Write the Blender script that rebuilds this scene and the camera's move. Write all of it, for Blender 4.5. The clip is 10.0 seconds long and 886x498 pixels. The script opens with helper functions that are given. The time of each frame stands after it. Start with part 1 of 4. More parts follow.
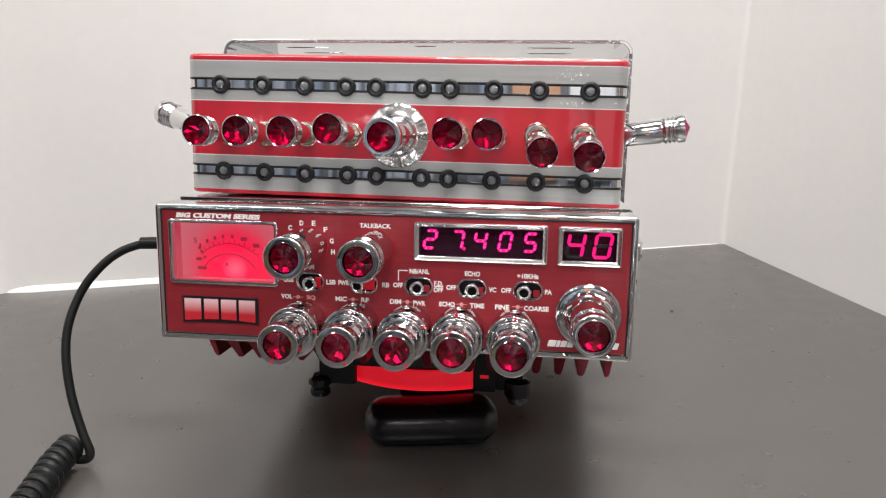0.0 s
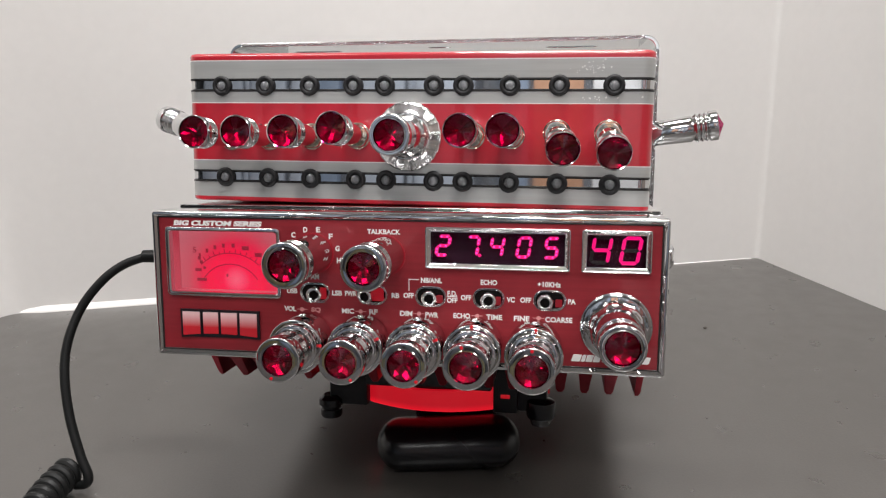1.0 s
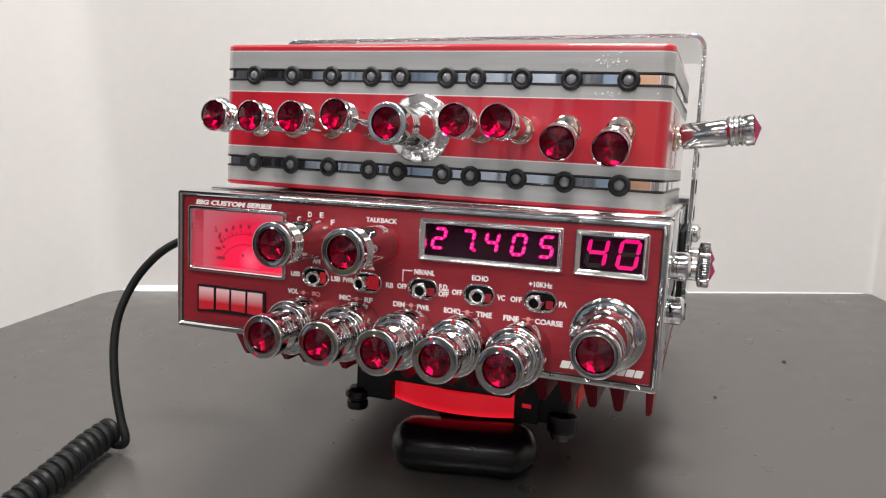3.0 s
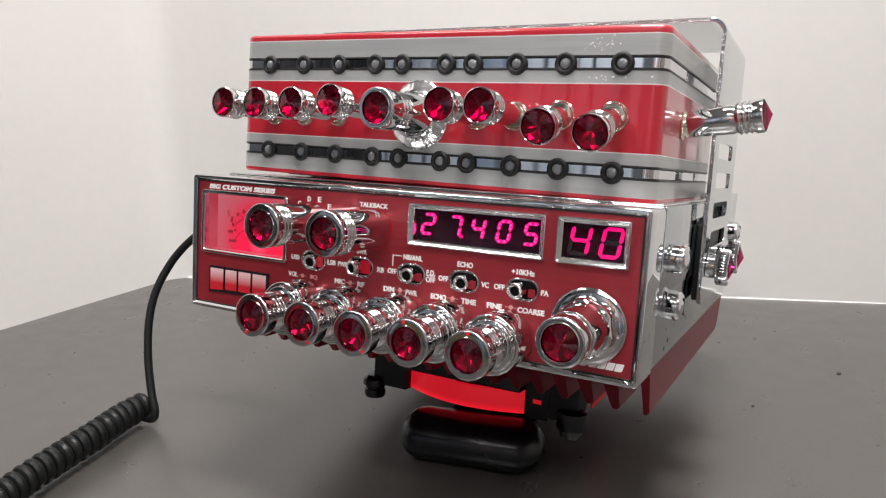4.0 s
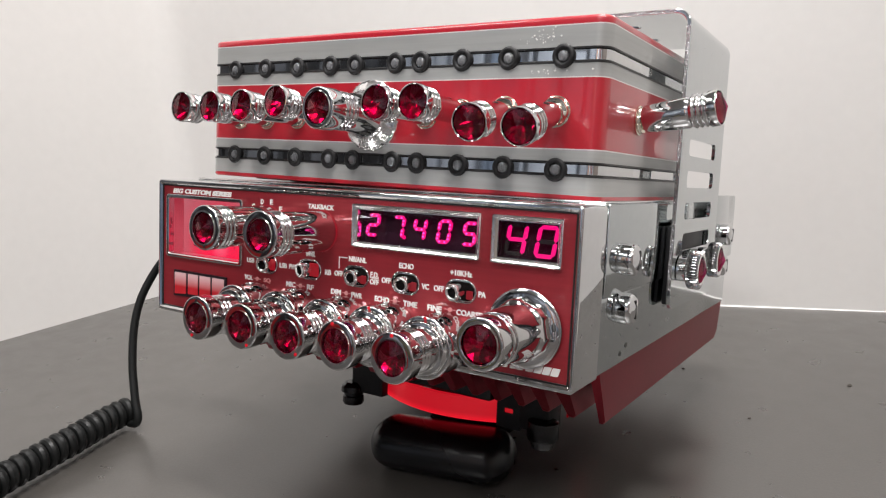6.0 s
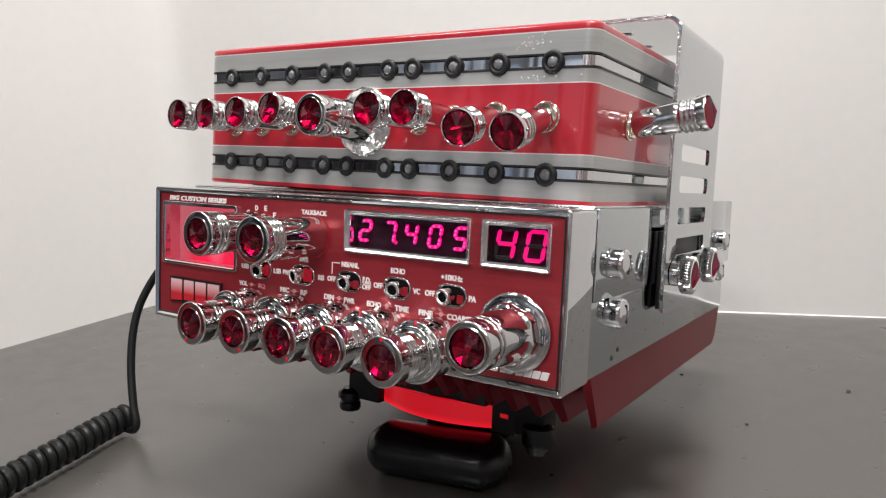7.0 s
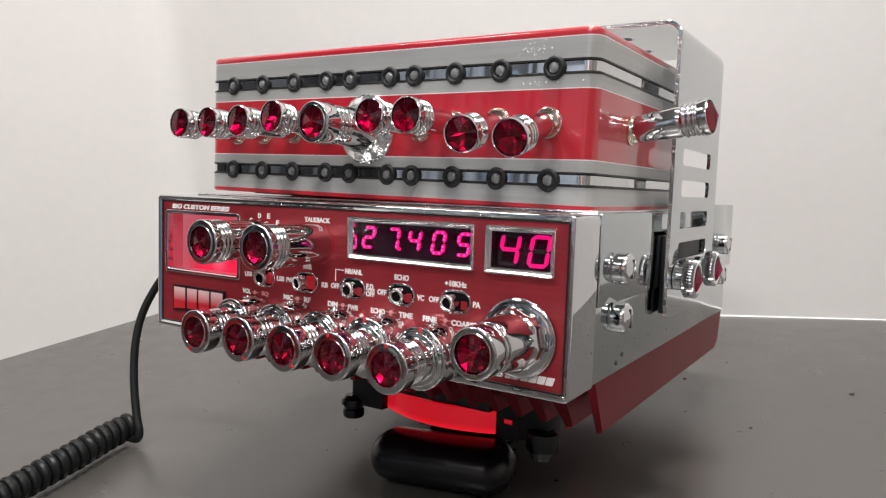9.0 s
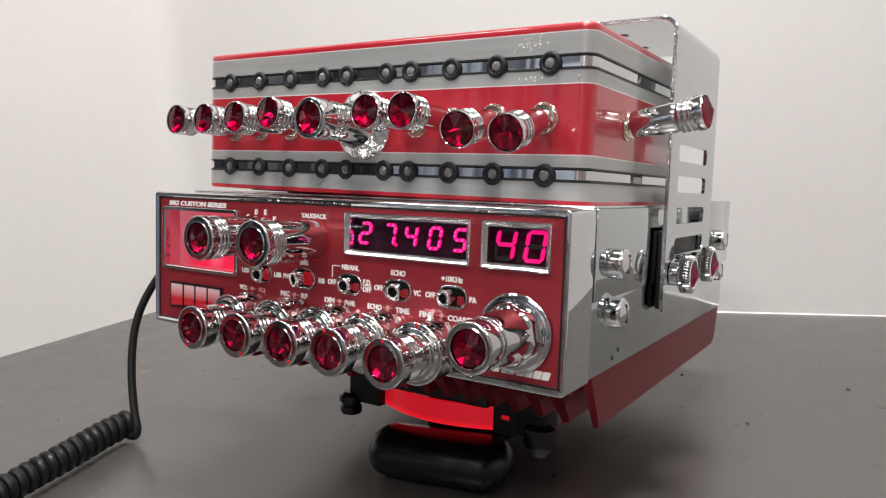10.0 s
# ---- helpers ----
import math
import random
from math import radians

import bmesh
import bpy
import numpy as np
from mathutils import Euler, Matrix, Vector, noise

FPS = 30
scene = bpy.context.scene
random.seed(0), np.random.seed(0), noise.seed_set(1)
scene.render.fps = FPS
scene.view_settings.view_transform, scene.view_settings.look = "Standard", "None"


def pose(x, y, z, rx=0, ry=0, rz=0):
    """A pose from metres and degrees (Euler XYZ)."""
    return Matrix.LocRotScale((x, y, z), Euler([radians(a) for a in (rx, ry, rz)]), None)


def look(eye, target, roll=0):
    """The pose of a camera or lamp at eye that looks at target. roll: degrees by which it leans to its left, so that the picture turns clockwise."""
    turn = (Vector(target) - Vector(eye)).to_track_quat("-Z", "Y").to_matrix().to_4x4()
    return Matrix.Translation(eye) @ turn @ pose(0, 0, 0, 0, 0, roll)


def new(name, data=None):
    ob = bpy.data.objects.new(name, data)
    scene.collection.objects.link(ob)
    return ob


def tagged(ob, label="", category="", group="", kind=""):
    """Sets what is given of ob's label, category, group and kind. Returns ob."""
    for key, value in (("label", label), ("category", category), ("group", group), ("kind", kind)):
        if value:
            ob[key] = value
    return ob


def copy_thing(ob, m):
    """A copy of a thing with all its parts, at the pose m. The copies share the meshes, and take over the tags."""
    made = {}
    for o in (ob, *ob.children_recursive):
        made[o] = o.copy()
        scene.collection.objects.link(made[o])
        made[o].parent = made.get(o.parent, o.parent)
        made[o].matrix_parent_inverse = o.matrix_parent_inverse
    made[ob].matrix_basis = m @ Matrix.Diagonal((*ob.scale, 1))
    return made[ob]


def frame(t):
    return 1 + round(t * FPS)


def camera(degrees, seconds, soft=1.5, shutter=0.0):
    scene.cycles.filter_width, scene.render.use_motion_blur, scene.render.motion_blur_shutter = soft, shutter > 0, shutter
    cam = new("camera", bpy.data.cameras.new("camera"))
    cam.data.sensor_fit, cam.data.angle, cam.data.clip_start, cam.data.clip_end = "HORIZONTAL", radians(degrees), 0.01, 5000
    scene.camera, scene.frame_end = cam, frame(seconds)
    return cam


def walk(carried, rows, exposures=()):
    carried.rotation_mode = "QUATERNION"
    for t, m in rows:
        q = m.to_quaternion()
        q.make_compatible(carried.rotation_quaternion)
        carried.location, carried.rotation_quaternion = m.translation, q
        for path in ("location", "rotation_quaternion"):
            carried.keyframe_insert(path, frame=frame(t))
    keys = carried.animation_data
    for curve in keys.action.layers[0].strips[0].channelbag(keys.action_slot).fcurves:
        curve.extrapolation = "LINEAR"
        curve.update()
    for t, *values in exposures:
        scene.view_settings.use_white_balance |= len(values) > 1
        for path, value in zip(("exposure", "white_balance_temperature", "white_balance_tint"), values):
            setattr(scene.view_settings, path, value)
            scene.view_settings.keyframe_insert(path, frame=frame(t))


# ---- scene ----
cam = camera(63.2, 10.0, soft=1.2)
PATH = [
    (0, (0.058, -0.287, 0.15), (-0.181, 1.669, -0.19), 0.9),
    (0.5, (0.058, -0.277, 0.142), (-0.225, 1.685, -0.124), 0.7),
    (1, (0.06, -0.266, 0.14), (-0.251, 1.69, -0.135), 0.1),
    (1.5, (0.065, -0.269, 0.134), (-0.304, 1.679, -0.132), 1.4),
    (2, (0.073, -0.263, 0.133), (-0.387, 1.668, -0.109), 1.9),
    (2.5, (0.09, -0.257, 0.134), (-0.474, 1.646, -0.106), 2.2),
    (3.8, (0.141, -0.236, 0.125), (-0.729, 1.55, -0.103), 3.3),
    (4, (0.147, -0.233, 0.126), (-0.77, 1.529, -0.108), 3.3),
    (4.5, (0.161, -0.224, 0.125), (-0.812, 1.508, -0.107), 2.9),
    (5, (0.171, -0.217, 0.123), (-0.836, 1.497, -0.098), 2.8),
    (5.5, (0.175, -0.211, 0.123), (-0.857, 1.488, -0.092), 2.8),
    (7, (0.184, -0.206, 0.122), (-0.881, 1.477, -0.06), 2.4),
    (7.5, (0.183, -0.208, 0.122), (-0.881, 1.477, -0.055), 2.4),
    (8, (0.185, -0.209, 0.122), (-0.879, 1.476, -0.047), 2.0),
    (8.5, (0.183, -0.208, 0.122), (-0.883, 1.476, -0.044), 2.1),
    (9, (0.183, -0.207, 0.122), (-0.882, 1.477, -0.043), 1.9),
    (9.5, (0.183, -0.208, 0.121), (-0.881, 1.478, -0.045), 1.9),
    (10, (0.184, -0.207, 0.121), (-0.878, 1.479, -0.048), 1.8),
]
# radio axes (x along the face, y into the case, z up the face) laid on the level table
UPWARD = Vector((-0.0103, -0.1436, 0.9896)).normalized()
ALONG = (Vector((1, 0, 0)) - UPWARD * UPWARD.x).normalized()
TILT = Matrix.Translation((0, 0, 0.02662)) @ Matrix((ALONG, UPWARD.cross(ALONG), UPWARD)).to_4x4()
walk(cam, [(t, TILT @ look(eye, target, roll)) for t, eye, target, roll in PATH],
     exposures=((0, 0.2), (0.5, 0.05), (1, 0.0), (1.5, 0.05), (2.5, 0.12), (4, 0.13), (5.5, 0.13), (7, 0.1), (10, 0.08)))

# ---- world and light ----
world = bpy.data.worlds.new("world")
scene.world = world
world.use_nodes = True
world.node_tree.nodes["Background"].inputs["Color"].default_value = (0.8, 0.8, 0.82, 1)
world.node_tree.nodes["Background"].inputs["Strength"].default_value = 0.08


def area_lamp(name, eye, target, wide, deep, watts, colour):
    data = bpy.data.lights.new(name, "AREA")
    data.shape, data.size, data.size_y, data.energy, data.color = "RECTANGLE", wide, deep, watts, colour
    ob = new(name, data)
    ob.matrix_world = look(eye, target)
    return ob


# unseen ceiling lamps, assumed in number and place, over the table and behind the viewer
for at_x, at_y, watts in ((0.14, 0.1, 36), (-0.9, -0.75, 16), (0.25, -1.55, 21), (1.2, -0.75, 16)):
    area_lamp("ceiling_lamp", (at_x, at_y, 1.70), (at_x, at_y + 0.0001, 0), 0.6, 0.2, watts, (1.0, 0.97, 0.955))


# ---- materials ----
def shader(name, colour, rough=0.5, metal=0.0, coat=0.0, emit=None, power=0.0, grain=0.0, scale=200.0, bump=0.0, stretch=(1, 1, 1), blotch=0.0, rough_var=0.0, ior=1.5):
    m = bpy.data.materials.new(name)
    m.use_nodes = True
    n, l = m.node_tree.nodes, m.node_tree.links
    p = n["Principled BSDF"]
    p.inputs["Base Color"].default_value = (*colour, 1)
    p.inputs["Roughness"].default_value = rough
    p.inputs["Metallic"].default_value = metal
    p.inputs["Coat Weight"].default_value = coat
    p.inputs["Coat Roughness"].default_value = 0.03
    p.inputs["IOR"].default_value = ior
    if emit:
        p.inputs["Emission Color"].default_value = (*emit, 1)
        p.inputs["Emission Strength"].default_value = power
    if grain or blotch or bump or rough_var:
        tc, mp = n.new("ShaderNodeTexCoord"), n.new("ShaderNodeMapping")
        mp.inputs["Scale"].default_value = stretch
        l.new(tc.outputs["Object"], mp.inputs["Vector"])
        fine = n.new("ShaderNodeTexNoise")
        fine.inputs["Scale"].default_value, fine.inputs["Detail"].default_value = scale, 4
        l.new(mp.outputs["Vector"], fine.inputs["Vector"])
        large = n.new("ShaderNodeTexNoise")
        large.inputs["Scale"].default_value, large.inputs["Detail"].default_value = scale / 14, 3
        l.new(tc.outputs["Object"], large.inputs["Vector"])
        a, b = n.new("ShaderNodeMapRange"), n.new("ShaderNodeMapRange")
        for node, src, amount in ((a, fine, grain), (b, large, blotch)):
            node.inputs["From Min"].default_value, node.inputs["From Max"].default_value = 0.3, 0.7
            node.inputs["To Min"].default_value, node.inputs["To Max"].default_value = 1 - amount, 1 + amount
            l.new(src.outputs["Fac"], node.inputs["Value"])
        mul = n.new("ShaderNodeMath")
        mul.operation = "MULTIPLY"
        l.new(a.outputs["Result"], mul.inputs[0]), l.new(b.outputs["Result"], mul.inputs[1])
        mix = n.new("ShaderNodeVectorMath")
        mix.operation = "SCALE"
        mix.inputs[0].default_value = colour
        l.new(mul.outputs["Value"], mix.inputs["Scale"])
        l.new(mix.outputs["Vector"], p.inputs["Base Color"])
        if rough_var:
            r = n.new("ShaderNodeMapRange")
            r.inputs["From Min"].default_value, r.inputs["From Max"].default_value = 0.3, 0.7
            r.inputs["To Min"].default_value, r.inputs["To Max"].default_value = rough - rough_var, rough + rough_var
            l.new(large.outputs["Fac"], r.inputs["Value"]), l.new(r.outputs["Result"], p.inputs["Roughness"])
        if bump:
            bm_node = n.new("ShaderNodeBump")
            bm_node.inputs["Strength"].default_value, bm_node.inputs["Distance"].default_value = bump, 0.0006
            l.new(fine.outputs["Fac"], bm_node.inputs["Height"]), l.new(bm_node.outputs["Normal"], p.inputs["Normal"])
    return m


CHROME = shader("chrome", (0.68, 0.685, 0.69), 0.035, 1.0, grain=0.02, scale=300, rough_var=0.02)
CHROME_KNOB = shader("knob_chrome", (0.59, 0.585, 0.585), 0.03, 1.0, grain=0.03, scale=300, rough_var=0.02)
CHROME_SOFT = shader("chrome_sheet", (0.55, 0.58, 0.585), 0.07, 1.0, grain=0.02, scale=260, rough_var=0.03)
PITTED = shader("pitted_chrome_edge", (0.3, 0.3, 0.3), 0.25, 1.0, grain=0.45, scale=1500, bump=1.0)
BRASS = shader("pale_brass", (0.80, 0.74, 0.62), 0.12, 1.0)
RED_PAINT = shader("red_gloss_paint", (0.40, 0.008, 0.020), 0.3, 0.0, coat=1.0, grain=0.03, scale=500, blotch=0.04)
CHROME_SATIN = shader("bright_plated_rim", (0.92, 0.92, 0.92), 0.14, 1.0, grain=0.12, scale=900, bump=0.12, rough_var=0.04)
GREY_BAND = shader("brushed_grey_film", (0.385, 0.39, 0.38), 0.36, 0.3, coat=0.35, grain=0.07, scale=500, stretch=(0.04, 0.04, 1), blotch=0.04)
FACE_RED = shader("brushed_red_face", (0.32, 0.024, 0.034), 0.38, 0.4, coat=0.4, grain=0.08, scale=700, stretch=(0.03, 1, 1), blotch=0.08)
SINK_RED = shader("anodised_dark_red", (0.24, 0.015, 0.026), 0.33, 0.7, coat=0.0, ior=1.28, grain=0.06, scale=400, blotch=0.08)
BLACK_GLOSS = shader("black_gloss_plastic", (0.006, 0.006, 0.007), 0.2, 0.0, coat=0.0, rough_var=0.04, scale=150)
BLACK_SATIN = shader("black_satin_plastic", (0.005, 0.005, 0.006), 0.28, 0.0, coat=0.0, rough_var=0.06, scale=120, ior=1.4, grain=0.1)
# flat black that paints the shade inside switch slots and lever ends
BLACK_MATT = shader("matt_black_hollow_shade", (0.008, 0.007, 0.007), 0.8, ior=1.1)
BLACK_RUBBER = shader("black_rubber", (0.012, 0.012, 0.013), 0.5, grain=0.15, scale=900, bump=0.1, ior=1.35)
CHROME_TOP = shader("speckled_chrome_lid", (0.86, 0.85, 0.85), 0.1, 1.0, grain=0.2, scale=1400, bump=0.15, rough_var=0.04)
PALE_LINE = shader("pale_silver_line", (0.7, 0.66, 0.64), 0.35, 0.2)
# also puts shade into the colour of gaps, slots and holes
BLACK_LINE = shader("black_stripe_and_hole_shade", (0.016, 0.015, 0.015), 0.35)
CORD_BLACK = shader("black_cord_vinyl", (0.007, 0.0075, 0.0075), 0.42, grain=0.12, scale=700, rough_var=0.06, ior=1.3)
WHITE_INK = shader("white_ink", (0.85, 0.83, 0.81), 0.5)
PINK_INK = shader("pink_ink", (0.75, 0.3, 0.3), 0.5)
# faint magenta in this colour stands in for scattered numeral glow
SMOKE_GLASS = shader("dark_display_glass", (0.034, 0.012, 0.024), 0.5, ior=1.1)
UNLIT = shader("unlit_segment", (0.014, 0.010, 0.012), 0.5)
LED = shader("lit_magenta_segment", (0.1, 0.0, 0.02), 0.5, emit=(1.0, 0.0, 0.2), power=1.1)
LED_DOT = shader("lit_segment_core", (0.1, 0.0, 0.02), 0.5, emit=(1.0, 0.1, 0.7), power=1.3)
RED_WINDOW = shader("lit_red_window", (0.35, 0.0, 0.003), 0.3, emit=(1.0, 0.014, 0.03), power=0.34, grain=0.1, scale=60)
RED_SIDE = shader("lit_red_side", (0.35, 0.0, 0.003), 0.3, emit=(1.0, 0.01, 0.02), power=0.12)
RED_HALO = shader("red_halo_lamp", (0.3, 0.0, 0.01), 0.4, emit=(1.0, 0.02, 0.06), power=0.07)
RED_LEAK = shader("red_light_ring", (0.12, 0.0, 0.006), 0.4, emit=(1.0, 0.0, 0.02), power=0.1)
RED_SLOT = shader("lit_red_slot", (0.12, 0.0, 0.006), 0.4, emit=(1.0, 0.0, 0.02), power=0.2, grain=0.3, scale=900)
# pointer dots' red paint, with a small glow added
RED_DOT = shader("glowing_red_dot", (0.5, 0.0, 0.01), 0.4, emit=(1.0, 0.0, 0.02), power=0.12)
FOIL = shader("red_mirror_foil", (0.46, 0.010, 0.120), 0.21, 1.0)
LENS_CLEAR = shader("clear_marker_lens", (0.17, 0.175, 0.185), 0.25, 0.3, coat=1.0, grain=0.35, scale=1500, bump=0.5)
CLEAR_FOOT = shader("smoked_clear_tip", (0.04, 0.04, 0.04), 0.15, 0.0, coat=0.6)
BADGE_DARK = shader("badge_outline", (0.01, 0.008, 0.012), 0.3)
TABLE = shader("dark_grey_laminate", (0.050, 0.046, 0.0415), 0.31, grain=0.12, scale=800, bump=0.11, blotch=0.03, rough_var=0.04, ior=2.0)
WALL = shader("white_board", (0.71, 0.695, 0.677), 0.75, grain=0.012, scale=120, blotch=0.012)
ROOM_BLUE = shader("blue_grey_plaster", (0.16, 0.175, 0.2), 0.8, grain=0.03, scale=30)
ROOM_WARM = shader("tan_plaster", (0.3, 0.26, 0.235), 0.8, grain=0.03, scale=30)
ROOM_DARK = shader("grey_blue_plaster", (0.05, 0.054, 0.06), 0.8, grain=0.03, scale=30)
ROOM_WHITE = shader("white_plaster", (0.75, 0.74, 0.72), 0.8, grain=0.03, scale=30)
FLOOR_GREY = shader("grey_carpet", (0.1, 0.1, 0.1), 0.9, grain=0.2, scale=200)
DROPLET = shader("dried_droplet", (0.7, 0.7, 0.68), 0.2, coat=0.6)
CRUMB = shader("dark_crumb", (0.05, 0.042, 0.035), 0.8)
DUST = shader("pale_dust", (0.18, 0.17, 0.16), 0.9)


def dial_material():
    """Backlit meter card: the lamp sits low behind the card, and the light falls off round it."""
    m = shader("backlit_meter_card", (0.08, 0.016, 0.016), 0.5)
    n, l = m.node_tree.nodes, m.node_tree.links
    p = n["Principled BSDF"]
    tc = n.new("ShaderNodeTexCoord")
    dist = n.new("ShaderNodeVectorMath")
    dist.operation = "DISTANCE"
    dist.inputs[1].default_value = (-0.0688, 0.0070, 0.0868)
    l.new(tc.outputs["Object"], dist.inputs[0])
    ramp = n.new("ShaderNodeValToRGB")
    scale = n.new("ShaderNodeMath")
    scale.operation = "MULTIPLY"
    scale.inputs[1].default_value = 1 / 0.032
    l.new(dist.outputs["Value"], scale.inputs[0]), l.new(scale.outputs["Value"], ramp.inputs["Fac"])
    e = ramp.color_ramp.elements
    e[0].position, e[0].color = 0.0, (1.0, 0.13, 0.22, 1)
    e[1].position, e[1].color = 1.0, (0.52, 0.155, 0.19, 1)
    for at, col in ((0.1, (1.0, 0.06, 0.15, 1)), (0.19, (1.0, 0.0, 0.07, 1)), (0.36, (1.0, 0.0, 0.06, 1)), (0.48, (0.8, 0.015, 0.07, 1)), (0.66, (0.58, 0.09, 0.13, 1))):
        k = e.new(at)
        k.color = col
    l.new(ramp.outputs["Color"], p.inputs["Emission Color"])
    p.inputs["Emission Strength"].default_value = 0.95
    return m


def badge_material():
    """White letters that turn red towards their foot, as printed on the badge."""
    m = shader("white_to_red_print", (0.6, 0.1, 0.1), 0.3, coat=0.5)
    n, l = m.node_tree.nodes, m.node_tree.links
    tc, sep, rng, ramp = (n.new("ShaderNode" + k) for k in ("TexCoord", "SeparateXYZ", "MapRange", "ValToRGB"))
    l.new(tc.outputs["Object"], sep.inputs["Vector"]), l.new(sep.outputs["Z"], rng.inputs["Value"])
    rng.inputs["From Min"].default_value, rng.inputs["From Max"].default_value = 0.0655, 0.0745
    l.new(rng.outputs["Result"], ramp.inputs["Fac"])
    e = ramp.color_ramp.elements
    e[0].position, e[0].color = 0.35, (0.5, 0.015, 0.025, 1)
    e[1].position, e[1].color = 0.95, (0.72, 0.46, 0.47, 1)
    l.new(ramp.outputs["Color"], n["Principled BSDF"].inputs["Base Color"])
    return m


def clear_material(name, tint, base, edge, rough):
    """Clear sheet or stone: light passes with a tint, and gloss grows towards grazing view."""
    m = bpy.data.materials.new(name)
    m.use_nodes = True
    n, l = m.node_tree.nodes, m.node_tree.links
    n.remove(n["Principled BSDF"])
    mix, clear, gloss, fres = (n.new("ShaderNode" + k) for k in ("MixShader", "BsdfTransparent", "BsdfGlossy", "LayerWeight"))
    fres.inputs["Blend"].default_value = 0.2
    soft = n.new("ShaderNodeMath")
    soft.operation, soft.inputs[1].default_value = "MULTIPLY_ADD", edge
    soft.inputs[2].default_value = base
    l.new(fres.outputs["Facing"], soft.inputs[0])
    clear.inputs["Color"].default_value = (*tint, 1)
    gloss.inputs["Roughness"].default_value = rough
    l.new(soft.outputs["Value"], mix.inputs["Fac"]), l.new(clear.outputs["BSDF"], mix.inputs[1]), l.new(gloss.outputs["BSDF"], mix.inputs[2])
    l.new(mix.outputs["Shader"], n["Material Output"].inputs["Surface"])
    return m


def strip_material():
    """Red diffuser, brightest along its lower edge where its lamps sit."""
    m = shader("lit_red_diffuser", (0.35, 0.0, 0.003), 0.3, emit=(1.0, 0.012, 0.03), power=0.3)
    n, l = m.node_tree.nodes, m.node_tree.links
    tc, sep, rng = (n.new("ShaderNode" + k) for k in ("TexCoord", "SeparateXYZ", "MapRange"))
    l.new(tc.outputs["Object"], sep.inputs["Vector"]), l.new(sep.outputs["Z"], rng.inputs["Value"])
    rng.inputs["From Min"].default_value, rng.inputs["From Max"].default_value = 0.0082, 0.0115
    rng.inputs["To Min"].default_value, rng.inputs["To Max"].default_value = 0.72, 0.42
    l.new(rng.outputs["Result"], n["Principled BSDF"].inputs["Emission Strength"])
    return m


RED_GLOW = strip_material()
DIAL, BADGE = dial_material(), badge_material()
GLASS = clear_material("clear_cover_glass", (0.95, 0.93, 0.93), 0.010, 0.16, 0.03)
GEM = clear_material("red_cut_glass", (0.68, 0.09, 0.34), 0.05, 0.16, 0.02)


# ---- mesh helpers ----
def mesh_of(bm, name, material, angle=35):
    bmesh.ops.recalc_face_normals(bm, faces=bm.faces)
    me = bpy.data.meshes.new(name)
    bm.to_mesh(me)
    bm.free()
    me.materials.append(material)
    me.shade_smooth()
    me.set_sharp_from_angle(angle=radians(angle))
    return me


def part(name, shape, material, parent=None, label="", m=None, angle=35):
    """One mesh object under a thing or a part; shape is a bmesh, or a mesh to share."""
    me = shape if isinstance(shape, bpy.types.Mesh) else mesh_of(shape, name, material, angle)
    ob = new(name, me)
    if parent:
        ob.parent = parent
    if m is not None:
        ob.matrix_basis = m
    if label:
        ob["label"] = label
    return ob


def thing(name, label, category, m=None, group="", kind=""):
    ob = new(name)
    ob.empty_display_size = 0.02
    ob.matrix_world = TILT if m is None else m
    return tagged(ob, label, category, group, kind)


def add_box(bm, x0, x1, y0, y1, z0, z1, bevel=0.0, segments=2):
    made = bmesh.ops.create_cube(bm, size=1, matrix=Matrix.LocRotScale(((x0 + x1) / 2, (y0 + y1) / 2, (z0 + z1) / 2), None, (x1 - x0, y1 - y0, z1 - z0)))
    if bevel:
        edges = list({e for v in made["verts"] for e in v.link_edges})
        bmesh.ops.bevel(bm, geom=edges, offset=bevel, segments=segments, profile=0.5, affect="EDGES")
    return bm


def box(*a, **k):
    return add_box(bmesh.new(), *a, **k)


def round_rect(w, h, r, n=6):
    """Corner-rounded rectangle round the origin, anticlockwise."""
    pts = []
    for cx, cy, a0 in ((w / 2 - r, h / 2 - r, 0), (r - w / 2, h / 2 - r, 90), (r - w / 2, r - h / 2, 180), (w / 2 - r, r - h / 2, 270)):
        for i in range(n + 1):
            a = radians(a0 + 90 * i / n)
            pts.append((cx + r * math.cos(a), cy + r * math.sin(a)))
    return pts


def loft(bm, loops, cap0=True, cap1=True):
    """Skin over loops of equally many points."""
    rows = [[bm.verts.new(p) for p in loop] for loop in loops]
    count = len(rows[0])
    for a, b in zip(rows, rows[1:]):
        for i in range(count):
            bm.faces.new((a[i], a[(i + 1) % count], b[(i + 1) % count], b[i]))
    if cap0:
        bm.faces.new(rows[0])
    if cap1:
        bm.faces.new(rows[-1])
    return bm


def slab_xz(cx, cz, w, h, r, y0, y1, edge=0.0):
    """Rounded plate that faces -y (front y0), with a small front chamfer."""
    def at(shrink, y):
        return [(cx + px, y, cz + pz) for px, pz in round_rect(w - 2 * shrink, h - 2 * shrink, max(r - shrink, 1e-4))]
    loops = [at(edge, y0), at(0, y0 + edge), at(0, y1)] if edge else [at(0, y0), at(0, y1)]
    return loft(bmesh.new(), loops)


